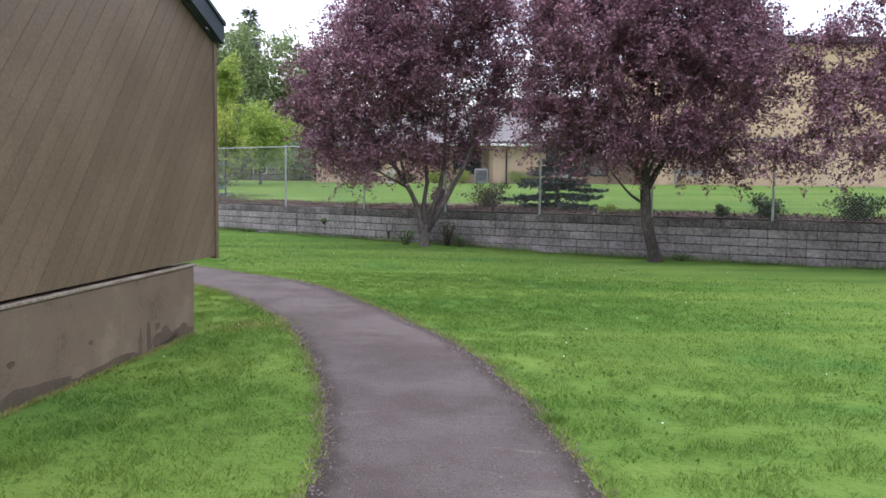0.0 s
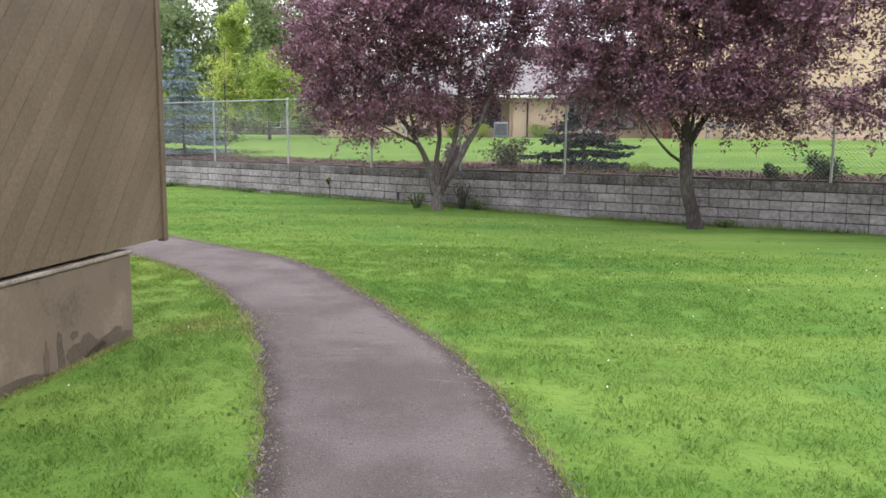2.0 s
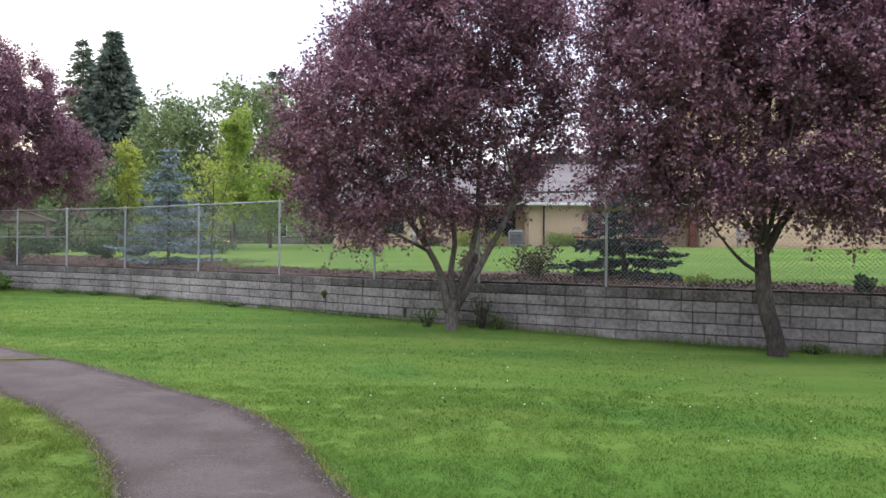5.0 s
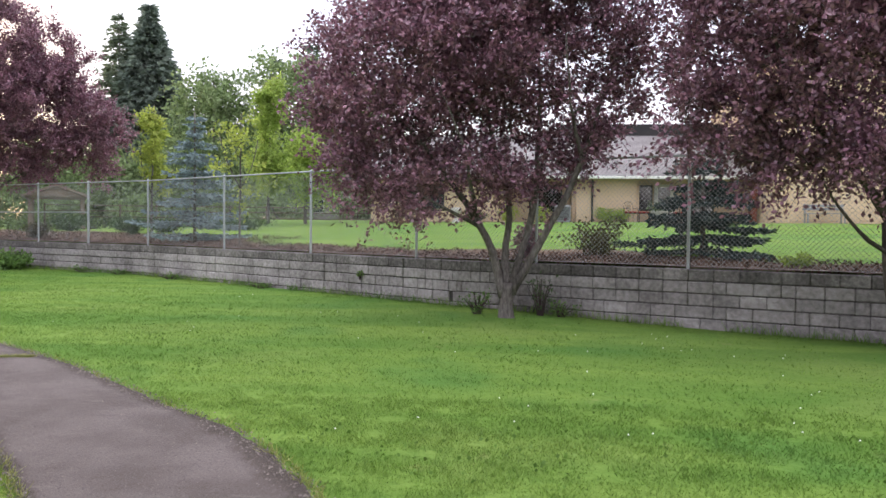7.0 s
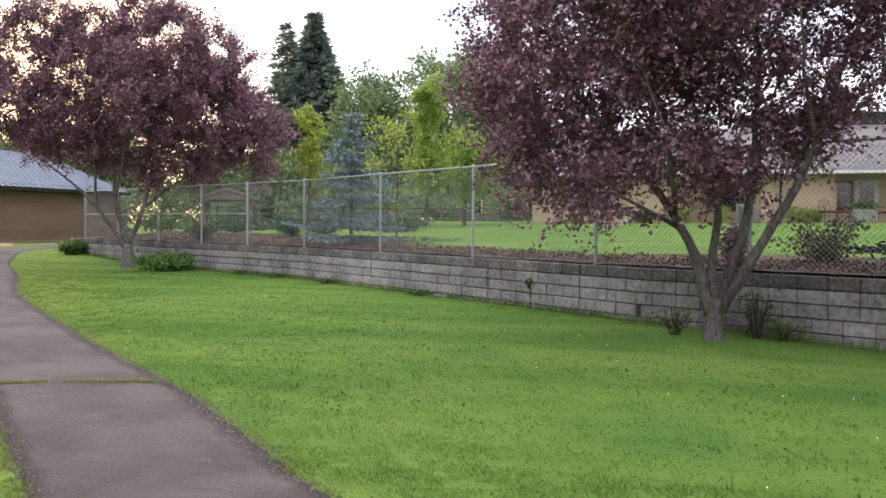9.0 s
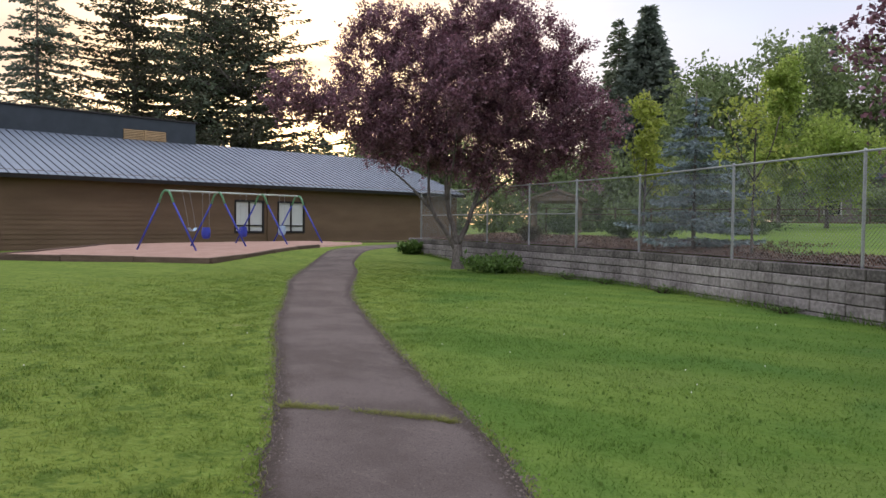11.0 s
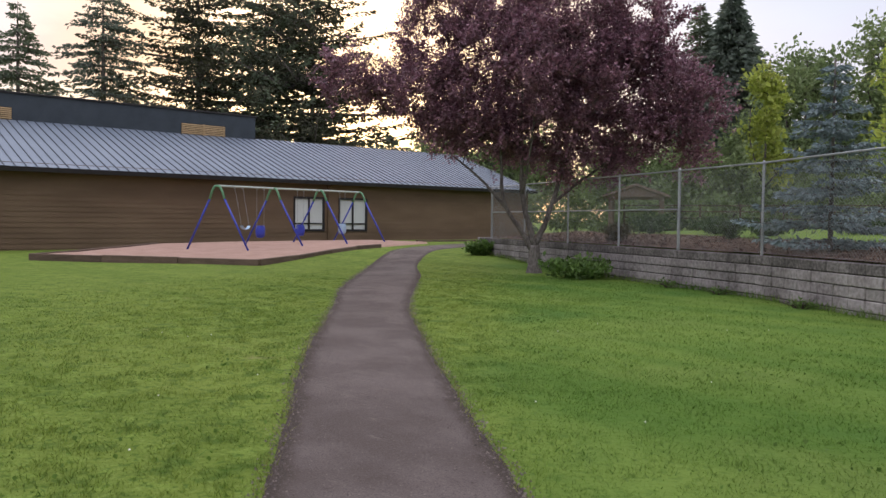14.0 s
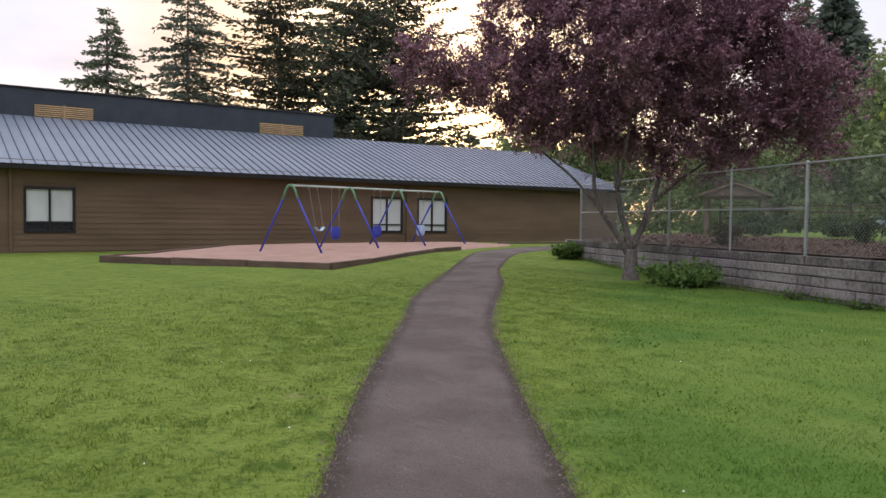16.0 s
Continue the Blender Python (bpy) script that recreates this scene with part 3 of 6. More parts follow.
def yard_sheet():
    offsets = [0.12, 0.4, 0.8, 1.3, 2, 3, 4.5, 6, 8, 11, 15, 20, 26, 34, 45, 65, 110, 250, 700]
    stations = [WALL_LENGTH * k / 60 for k in range(61)]
    rows = []
    for s in stations:
        p, d, n = wall_frame(min(s, WALL_LENGTH - 1e-4))
        bend = Vector((0.52, 0.855))
        row = []
        for o in offsets:
            w = smooth01(o / 3)
            q = p + (n * (1 - w) + bend * w).normalized() * o
            q += (p - Vector((-5, 25))) * max(0, o - 10) * 0.02
            row.append((q.x, q.y, yard_z(q.x, q.y)))
        rows.append(row)
    verts = [v for r in rows for v in r]
    m = len(offsets)
    faces = [(i * m + j, (i + 1) * m + j, (i + 1) * m + j + 1, i * m + j + 1) for i in range(len(rows) - 1) for j in range(m - 1)]
    ob = new("yard_ground", quick_mesh("yard_ground", verts, faces, M["lawn"], True))
    tagged(ob, "raised green lawn behind the block wall, rising to the house", "lawn", kind="structure")
    # mulch bed with a wavy edge along the wall
    verts, faces = [], []
    n_s, n_d = 150, 9
    for i in range(n_s + 1):
        s = 3 + (WALL_LENGTH - 3.2) * i / n_s
        p, d, n = wall_frame(s)
        wide = 1.9 + 1.0 * smooth01((s - 17) / 5) * smooth01((29 - s) / 5) + 2.6 * smooth01((s - 31) / 8) + 0.35 * math.sin(s * 0.9) + 0.2 * math.sin(s * 2.3 + 1)
        for j in range(n_d + 1):
            q = p + n * (0.14 + (wide - 0.14) * j / n_d)
            h = 0.07 if j < n_d else -0.03
            verts.append((q.x, q.y, yard_z(q.x, q.y) + h + 0.015 * noise.noise(Vector((q.x * 2, q.y * 2, 7)))))
    for i in range(n_s):
        for j in range(n_d):
            a = i * (n_d + 1) + j
            faces.append((a, a + n_d + 1, a + n_d + 2, a + 1))
    bed = new("mulch_bed", quick_mesh("mulch_bed", verts, faces, M["soil"], True))
    tagged(bed, "brown bark mulch bed along the top of the block wall", "mulch", kind="structure")


def along(line, t):
    f = t * (len(line) - 1)
    k = min(int(f), len(line) - 2)
    return line[k].lerp(line[k + 1], f - k)


def path_sheet():
    a, b = curve_through([(*p, 0) for p in LEFT], 0.12), curve_through([(*p, 0) for p in RIGHT], 0.12)
    n, m = 700, 12
    verts, faces, sides = [], [], []
    for i in range(n + 1):
        t = i / n
        l, r = along(a, t), along(b, t)
        across = (r - l).normalized()
        l = l + across * (0.07 * noise.noise(l * 2.1) + 0.05 * noise.noise(l * 7.0))
        r = r + across * (0.07 * noise.noise(r * 2.3 + Vector((5, 0, 0))) + 0.05 * noise.noise(r * 7.0))
        sides.append((l, r))
        for j in range(m + 1):
            u = j / m
            q = l.lerp(r, u)
            crown = 0.02 * (1 - (2 * u - 1) ** 2)
            verts.append((q.x, q.y, ground_z(q.x, q.y) + (0.008 + crown if 0 < j < m else 0.003)))
    for i in range(n):
        for j in range(m):
            k = i * (m + 1) + j
            faces.append((k, k + 1, k + m + 2, k + m + 1))
    me = quick_mesh("path", verts, faces, M["asphalt"], True)
    side = me.attributes.new("side", "FLOAT", "POINT")
    side.data.foreach_set("value", [min(1.0, 5.0 * min(j, m - j) / m) for i in range(n + 1) for j in range(m + 1)])
    ob = new("path", me)
    tagged(ob, "worn narrow asphalt footpath curving across the lawn", "path", kind="structure")
    return sides


ground_sheet()
yard_sheet()
path_sides = path_sheet()

# ---- block retaining wall ----


def wall_blocks():
    top_courses, course, unit = 5, 0.198, 0.40
    wall = tagged(new("wall_retaining"), "weathered grey concrete block retaining wall, stained dark along its top", "retaining wall", kind="structure")
    rng = random.Random(4)
    meshes = {}
    for w in (0.2, 0.3, 0.4, 0.6):
        for k in range(3):
            g = Geo()
            g.soft_box((0.003, -0.012 * k * 0.6, 0.007), (w - 0.003, 0.2, course - 0.007), 0.014)
            g.v = [(x, y + (0.006 * noise.noise(Vector((x * 9 + k * 5, z * 9, w * 7))) if y < 0.1 else 0), z) for x, y, z in g.v]
            meshes[(w, k)] = g.mesh("brick", M["block"])
            meshes[(w, k, "top")] = g.mesh("brick", M["stained_block"])
    rest, rest_top = Geo(), Geo()
    core = Geo()
    s0, count = 0.0, 0
    for a, b in zip(WALL, WALL[1:]):
        n = (b - a).length
        d = (b - a) / n
        ang = math.degrees(math.atan2(-d.y, -d.x))
        base = pose(b.x, b.y, 0, 0, 0, ang)
        core.box((0.0, 0.022, -0.6), (n, 0.19, WALL_TOP - 0.012), base)
        for c in range(top_courses):
            z = WALL_TOP - course * (c + 1)
            u = 0.0 if c % 2 else -0.2
            while u < n - 0.02:
                w = rng.choice((0.4, 0.4, 0.4, 0.4, 0.4, 0.4, 0.4, 0.2, 0.6))
                u0 = max(u, 0.0)
                w_fit = min((0.2, 0.3, 0.4, 0.6), key=lambda q: abs(q - (min(u + w, n) - u0)))
                k = rng.randrange(3)
                x_world = b.x - d.x * u0
                if -10.9 < x_world < 8.2 and count < 300 and c < 5:
                    ob = new("brick", meshes[(w_fit, k, "top") if c == 0 else (w_fit, k)])
                    ob.matrix_world = base @ pose(u0, rng.uniform(-0.009, 0.004) - 0.01 * (c % 2), z)
                    ob.parent = wall
                    count += 1
                else:
                    (rest_top if c == 0 else rest).soft_box((0.003, -0.008 * k, 0.008), (w_fit - 0.003, 0.2, course - 0.008), 0.016, base @ pose(u0, -0.012 * (c % 2), z))
                u += w
    part("mortar_core", core, M["mortar"], wall, "dark recessed mortar joints")
    tagged(part("far_bricks", rest, M["block"], wall), kind="stuff")
    tagged(part("far_top_bricks", rest_top, M["stained_block"], wall), kind="stuff")
    # return at the wall's far end
    g = Geo()
    e, d, n = wall_frame(WALL_LENGTH)
    for c in range(4):
        for k in range(10):
            g.soft_box((k * 0.4 + 0.005, 0, WALL_TOP - 0.198 * (c + 1) + 0.004), (k * 0.4 + 0.395, 0.2, WALL_TOP - 0.198 * c - 0.002), 0.01, pose(e.x, e.y, 0, 0, 0, math.degrees(math.atan2(n.y, n.x))))
    tagged(part("end_bricks", g, M["block"], wall), kind="stuff")


# ---- chain-link fence ----
FENCE_H = 1.82
POSTS = [(12.4, 15.3), (9.85, 16.55), (7.37, 17.8), (4.97, 19.0), (2.45, 20.27), (0.05, 21.5), (-2.28, 22.83), (-4.9, 24.72), (-7.63, 26.69), (-10.68, 28.93), (-13.12, 30.15), (-15.43, 31.32), (-17.92, 32.56), (-20.6, 33.9), (-23.1, 35.15)]


def chain_fence():
    fence = thing("chain_link_fence", "galvanised chain-link fence with pipe posts standing on the block wall", "fence")
    z0, z1 = WALL_TOP - 0.02, WALL_TOP + FENCE_H
    for i, (x, y) in enumerate(POSTS):
        r = 0.036 if i in (10, 14) else 0.027
        g = Geo()
        g.tube([(x, y, z0 - 0.3), (x, y, z1)], r, 10)
        g.tube([(x, y, z1), (x, y, z1 + 0.03), (x, y, z1 + 0.055)], [r * 1.25, r * 1.2, r * 0.4], 10)
        for h in (0.25, 0.8, 1.35):
            g.tube([(x, y, z0 + h), (x, y, z0 + h + 0.02)], r * 1.18, 10)
        part("post", g, M["galv"], fence, smooth=False)
    rail = Geo()
    rail.tube([(x, y, z1 + 0.005) for x, y in POSTS], 0.021, 8)
    part("top_rail", rail, M["galv"], fence)
    mid = Geo()
    mid.tube([(x, y, z0 + 0.95) for x, y in POSTS[10:]], 0.018, 8)
    part("middle_rail", mid, M["galv"], fence)
    bottom = Geo()
    bottom.tube([(x, y, z0 + 0.06) for x, y in POSTS], 0.004, 4)
    part("tension_wire", bottom, M["wire"], fence)
    pitch, w, h = 0.078, 0.0017, FENCE_H - 0.09
    verts, faces = [], []
    for (x0, y0), (x1, y1) in zip(POSTS, POSTS[1:]):
        a, b = np.array((x0, y0)), np.array((x1, y1))
        n = np.hypot(*(b - a))
        d = (b - a) / n
        out = np.array((d[1], -d[0]))
        for sgn in (1, -1):
            k0 = -int(h / pitch) - 1
            for k in range(k0, int(n / pitch) + int(h / pitch) + 2):
                u0 = k * pitch
                t0, t1 = 0.0, h
                # clip the slanting wire to the bay
                lo, hi = (0 - u0) * sgn, (n - u0) * sgn
                lo, hi = min(lo, hi), max(lo, hi)
                t0, t1 = max(t0, lo), min(t1, hi)
                if t1 - t0 < 0.02:
                    continue
                k4 = len(verts)
                for t in (t0, t1):
                    p = a + d * (u0 + sgn * t)
                    z = z0 + 0.06 + t
                    for ox, oz in ((-w, w), (w, w), (0, -1.4 * w)):
                        q = p + out * (oz + 0.004 * sgn) + d * ox
                        verts.append((q[0], q[1], z - sgn * ox))
                faces += [(k4, k4 + 1, k4 + 4, k4 + 3), (k4 + 1, k4 + 2, k4 + 5, k4 + 4), (k4 + 2, k4, k4 + 3, k4 + 5)]
    ob = part("wire_mesh", quick_mesh("wire_mesh", verts, faces, M["wire"]), None, fence, "diamond wire mesh")
    tagged(ob, kind="stuff")


wall_blocks()
chain_fence()

# ---- brown building beside the path's start ----


def clip(poly, nx, nz, c):
    """The part of a flat outline where nx * x + nz * z <= c."""
    out = []
    for (x0, z0), (x1, z1) in zip(poly, poly[1:] + poly[:1]):
        a, b = nx * x0 + nz * z0 - c, nx * x1 + nz * z1 - c
        if a <= 0:
            out.append((x0, z0))
        if a * b < 0:
            t = a / (a - b)
            out.append((x0 + (x1 - x0) * t, z0 + (z1 - z0) * t))
    return out


def brown_building():
    b = thing("brown_building", "brown painted building with diagonal board siding on a concrete footing", "building", at=(-2.6, 9.08, 0), turn=82.85)
    # local x runs back along the wall from its corner, local y into the building
    long, eave, slope, sill = 15.0, 3.13, 0.36, 0.66
    ridge = eave + slope * long / 2
    outline = [(0.05, sill), (long, sill), (long, eave), (long / 2, ridge), (0.05, eave)]
    inner = Geo()
    inner.prism([(0.02, sill + 0.02), (long - 0.02, sill + 0.02), (long - 0.02, eave), (long / 2, ridge - 0.02), (0.02, eave)], 9.0, pose(0, 0.03, 0))
    part("wall_core", inner, M["footing"], b)
    ang = radians(52)
    nx, nz = math.sin(ang), -math.cos(ang)
    nx = -nx
    width = 0.15
    for k in range(-95, 80):
        strip = clip(clip(outline, nx, nz, (k + 1) * width - 0.001), -nx, -nz, -(k * width + 0.001))
        if len(strip) < 3:
            continue
        g = Geo()
        n = len(strip)
        inner_strip = clip(clip(strip, nx, nz, (k + 1) * width - 0.007), -nx, -nz, -(k * width + 0.007))
        g.prism(strip, 0.028, pose(0, 0.002 + 0.002 * (k % 2), 0))
        if len(inner_strip) >= 3:
            g.prism(inner_strip, 0.01, pose(0, -0.0015 + 0.002 * (k % 2), 0))
        part("board", g, M["board"], b)
    g = Geo()
    g.soft_box((-0.02, -0.022, sill - 0.03), (0.048, 0.05, eave + 0.02), 0.004)
    part("corner_trim", g, M["board"], b, "vertical brown corner trim")
    g = Geo()
    g.soft_box((0.62, -0.012, -0.7), (long, 0.2, sill - 0.06), 0.012)
    g.soft_box((0.62, 0.2, -0.7), (0.8, 8, sill - 0.06), 0.01)
    part("footing", g, M["footing"], b, "brown painted concrete footing, stained near the ground")
    # damp splashes and drips on the footing's face, in thin uneven patches
    rng = random.Random(3)
    for cx, cz, w, h in ((0.95, -0.08, 0.3, 0.1), (1.3, -0.1, 0.22, 0.16), (1.62, 0.0, 0.035, 0.2), (1.78, -0.04, 0.03, 0.17), (2.3, -0.14, 0.5, 0.09), (3.3, -0.1, 0.5, 0.1), (1.45, 0.1, 0.05, 0.03), (2.6, 0.16, 0.03, 0.02), (3.6, 0.2, 0.04, 0.025)):
        rim = []
        for k in range(22):
            a = 2 * math.pi * k / 22
            r = 1 + 0.5 * noise.noise(Vector((math.cos(a) * 1.8 + cx * 7, math.sin(a) * 1.8, cz * 5)))
            rim.append((cx + w * r * math.cos(a), cz + h * r * math.sin(a)))
        part("stain", Geo().prism(rim, 0.003, pose(0, -0.0145, 0)), M["damp"], b, "dark damp stain")
    g = Geo()
    g.soft_box((0.6, -0.026, sill - 0.058), (long, 0.1, sill - 0.03), 0.005)
    part("ledge", g, M["ledge"], b, "narrow ledge with chipped pale paint")
    g = Geo()
    g.box((0.03, 0.05, sill - 0.012), (0.62, 8.5, sill + 0.015))
    part("soffit", g, M["footing"], b)
    g = Geo()
    g.prism([(-0.03, eave - 0.08), (-0.045, eave + 0.12), (long / 2, ridge + 0.14), (long / 2, ridge - 0.05)], 0.05, pose(0, -0.1, 0))
    g.prism([(-0.03, eave - 0.1), (-0.03, eave - 0.075), (long / 2, ridge - 0.035), (long / 2, ridge - 0.07)], 0.03, pose(0, -0.04, 0))
    part("rake_fascia", g, M["fascia"], b, "slate blue-grey sloping fascia board")
    g = Geo()
    g.prism([(-0.055, eave + 0.12), (-0.055, eave + 0.16), (long / 2, ridge + 0.2), (long + 0.2, eave + 0.19), (long + 0.2, eave + 0.13), (long / 2, ridge + 0.15)], 9.3, pose(0, -0.12, 0))
    part("roof", g, M["fascia"], b)
    g = Geo()
    g.prism([(-0.12, eave + 0.06), (-0.11, eave - 0.05), (-0.045, eave - 0.05), (-0.045, eave + 0.08)], 9.2, pose(0, -0.06, 0))
    part("gutter", g, M["dark_trim"], b, "dark metal gutter end")
    g = Geo()
    g.box((long - 0.05, 0.03, -0.6), (long, 9, eave))
    part("back_wall", g, M["footing"], b)
    mirror_parts(b)


brown_building()

# ---- long school building ----


def school():
    b = thing("school_building", "long brown lap-sided school building with a blue-grey standing seam metal roof", "building", at=(-37.45, 55.5, 0.0), turn=84.3)
    # local x runs along the wall from its far corner, local y points out to the lawn's side when negative
    long, eave, base = 49.5, 3.43, -0.25
    wins = [(13.1, 14.95), (15.9, 17.75), (31.7, 33.55), (39.5, 41.35)]
    w0, w1 = 0.78, 2.55
    core = Geo()
    edges = [0.0] + [e for w in wins for e in w] + [long]
    for i in range(0, len(edges), 2):
        core.box((edges[i], 0.02, base), (edges[i + 1], 0.2, eave + 0.1))
    for a, c in wins:
        core.box((a, 0.02, base), (c, 0.2, w0))
        core.box((a, 0.02, w1), (c, 0.2, eave + 0.1))
    core.box((0, 0.2, base), (0.2, 15, eave + 0.1))
    part("wall_core", core, M["siding"], b)
    lap = 0.23
    z = base
    while z < eave + 0.05:
        spans = [(edges[i], edges[i + 1]) for i in range(0, len(edges), 2)] if (z + lap > w0 and z < w1) else [(0.0, long)]
        for a, c in spans:
            g = Geo()
            vs = [(a, -0.03, z), (c, -0.03, z), (c, -0.008, z + lap), (a, -0.008, z + lap), (a, 0.018, z), (c, 0.018, z), (c, 0.018, z + lap), (a, 0.018, z + lap)]
            g.add(vs, [(3, 2, 1, 0), (4, 5, 6, 7), (0, 1, 5, 4), (1, 2, 6, 5), (2, 3, 7, 6), (3, 0, 4, 7)])
            part("siding_board", g, M["siding"], b)
        z += lap
    for a, c in wins:
        win = part("window", Geo().box((a + 0.03, 0.14, w0 + 0.03), (c - 0.03, 0.17, w1 - 0.03)), M["glass"], b, "window with closed pale blinds in a dark surround")
        t = 0.07
        mid = (a + c) / 2
        for piece, lo, hi in (("sill", (a - 0.03, -0.05, w0 - 0.05), (c + 0.03, 0.1, w0 + t)), ("head", (a - 0.03, -0.05, w1 - t), (c + 0.03, 0.1, w1 + 0.04)),
                              ("jamb", (a - 0.03, -0.05, w0 + t), (a + t, 0.1, w1 - t)), ("jamb", (c - t, -0.05, w0 + t), (c + 0.03, 0.1, w1 - t)),
                              ("mullion", (mid - 0.04, -0.03, w0 + t), (mid + 0.04, 0.1, w1 - t)), ("transom", (a + t, -0.02, w0 + 0.34), (mid - 0.04, 0.1, w0 + 0.41)), ("transom", (mid + 0.04, -0.02, w0 + 0.34), (c - t, 0.1, w0 + 0.41))):
            part(piece, Geo().box(lo, hi), M["dark_trim"], win)
        for p, q in ((a + t, (a + c) / 2 - 0.04), ((a + c) / 2 + 0.04, c - t)):
            part("blind", Geo().box((p, 0.05, w0 + 0.41), (q, 0.06, w1 - t)), M["blind"], win)
            part("pane", Geo().box((p, 0.05, w0 + t), (q, 0.06, w0 + 0.34)), M["glass"] if a > 20 else M["blind"], win)
    # roof
    rise, run, over = 0.35, 7.5, 0.55
    roof = part("roof", Geo().prism([(-over, 0), (run, (run + over) * rise), (15.5, 0), (15.5, -0.1), (run, (run + over) * rise - 0.12), (-over, -0.1)], long + 0.5, pose(-0.25, 0, eave + 0.02, 0, 0, 90) @ pose(0, -long - 0.5, 0) @ pose(0, 0, 0)), M["metal_roof"], b, "blue-grey metal roof with raised seams")
    n = int(long / 0.42)
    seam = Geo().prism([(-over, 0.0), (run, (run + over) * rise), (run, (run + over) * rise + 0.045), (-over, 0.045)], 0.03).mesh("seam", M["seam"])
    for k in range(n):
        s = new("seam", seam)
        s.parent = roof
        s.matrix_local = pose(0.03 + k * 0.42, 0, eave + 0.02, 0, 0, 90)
    g = Geo()
    g.prism([(-over - 0.12, -0.02), (-over - 0.13, 0.0), (-over, 0.0), (-over, -0.2), (-over - 0.1, -0.2)], long + 0.5, pose(-0.25, 0, eave + 0.02, 0, 0, 90) @ pose(0, -long - 0.5, 0))
    part("gutter", g, M["dark_trim"], b, "dark eaves gutter")
    g = Geo()
    g.box((0, -over, eave - 0.1), (long, 0.02, eave - 0.02))
    part("soffit", g, M["dark_trim"], b)
    for x in (15.65, 34.05):
        g = Geo()
        g.soft_box((x - 0.05, -0.12, base), (x + 0.05, -0.032, eave - 0.35), 0.008)
        g.tube([(x, -0.08, eave - 0.35), (x, -over + 0.05, eave - 0.1)], 0.045, 6)
        g.soft_box((x - 0.09, -0.16, eave - 0.4), (x + 0.09, -0.03, eave - 0.18), 0.01)
        part("downspout", g, M["siding"], b)
    # raised roof monitor with louvred vents
    y0, m0, m1 = 7.3, 5.9, 7.5
    mon = part("roof_monitor", Geo().box((16.3, y0, m0 - 0.2), (long, y0 + 5, m1)), M["fascia"], b, "slate blue raised roof section")
    part("coping", Geo().soft_box((16.2, y0 - 0.08, m1), (long, y0 + 5.1, m1 + 0.1), 0.015), M["dark_trim"], mon)
    part("flashing", Geo().soft_box((16.25, y0 - 0.06, m0 + 0.02), (long, y0 - 0.003, m0 + 0.16), 0.01), M["dark_trim"], mon)
    for x in (18.25, 29.6, 40.9):
        vent = part("vent", Geo().box((x, y0 - 0.02, 6.12), (x + 2.68, y0 - 0.004, 6.82)), M["dark_trim"], mon, "tan louvred vent")
        part("mullion", Geo().box((x + 1.29, y0 - 0.075, 6.12), (x + 1.39, y0 - 0.024, 6.82)), M["slat"], vent)
        slat = Geo().box((0, -0.02, 0), (1.26, 0.02, 0.065), pose(0, 0, 0, -25)).mesh("slat", M["slat"])
        for k in range(7):
            for h in (0.02, 1.4):
                s = new("slat", slat)
                s.parent = vent
                s.matrix_local = pose(x + h, y0 - 0.05, 6.13 + k * 0.098)
    mirror_parts(b)


school()

# ---- playground ----


def sand_z(x, y):
    far = -(x + 3.17) * 0.6556 + (y - 12.15) * 0.755
    return max(0.12 + 0.2 * smooth01((far - 27) / 14), ground_z(x, y) + 0.07)


BED = [(-25.0, 26.6), (-32.3, 22.5), (-37.6, 29.5), (-36.9, 41.5), (-32.6, 41.5), (-29.4, 35.3)]


def playground():
    verts, faces = [], []
    n = 26
    c = Vector((sum(p[0] for p in BED) / 6, sum(p[1] for p in BED) / 6))
    rim = []
    for a, b in zip(BED, BED[1:] + BED[:1]):
        for k in range(12):
            rim.append(Vector(a).lerp(Vector(b), k / 12))
    m = len(rim)
    for j in range(n + 1):
        for r in rim:
            q = c.lerp(r, (j / n))
            verts.append((q.x, q.y, sand_z(q.x, q.y) + 0.02 * noise.noise(Vector((q.x * 1.2, q.y * 1.2, 2))) - (0.25 if j == n else 0)))
    for j in range(n):
        for i in range(m):
            faces.append((j * m + i, (j + 1) * m + i, (j + 1) * m + (i + 1) % m, j * m + (i + 1) % m))
    tagged(new("playground_bed", quick_mesh("playground_bed", verts, faces, M["sand"], True)), "pale pinkish wood-chip bed under the swings", "playground surface", kind="structure")
    rng = random.Random(8)
    edges = [(BED[0], BED[1], 3), (BED[0], BED[5], 4), (BED[1], BED[2], 3)]
    for a, b, count in edges:
        a, b = Vector(a), Vector(b)
        for k in range(count):
            p, q = a.lerp(b, k / count), a.lerp(b, (k + 1) / count)
            zp, zq = [max(sand_z(v.x, v.y) + 0.04, ground_z(v.x, v.y) + 0.14) for v in (p, q)]
            d = q - p
            g = Geo().soft_box((0.01, -0.07, -0.3), (d.length - 0.01, 0.07, 0), 0.015)
            me = g.mesh("landscape_timber", M["timber"])
            ob = new("landscape_timber", me)
            ob.matrix_world = pose(p.x, p.y, zp + rng.uniform(-0.01, 0.01), 0, -math.degrees(math.atan2(zq - zp, d.length)), math.degrees(math.atan2(d.y, d.x)))
            tagged(ob, "weathered dark timber edging the wood-chip bed", "timber edging", "playground timbers")
    # a farther low edging beside the path
    g = Geo().soft_box((0, -0.07, -0.3), (5.5, 0.07, 0.12), 0.015)
    ob = new("landscape_timber", g.mesh("landscape_timber", M["timber"]))
    ob.matrix_world = pose(-35.2, 43.0, 0.2, 0, 0, 82)
    tagged(ob, "weathered low timber edging beside the far path", "timber edging", "playground timbers")


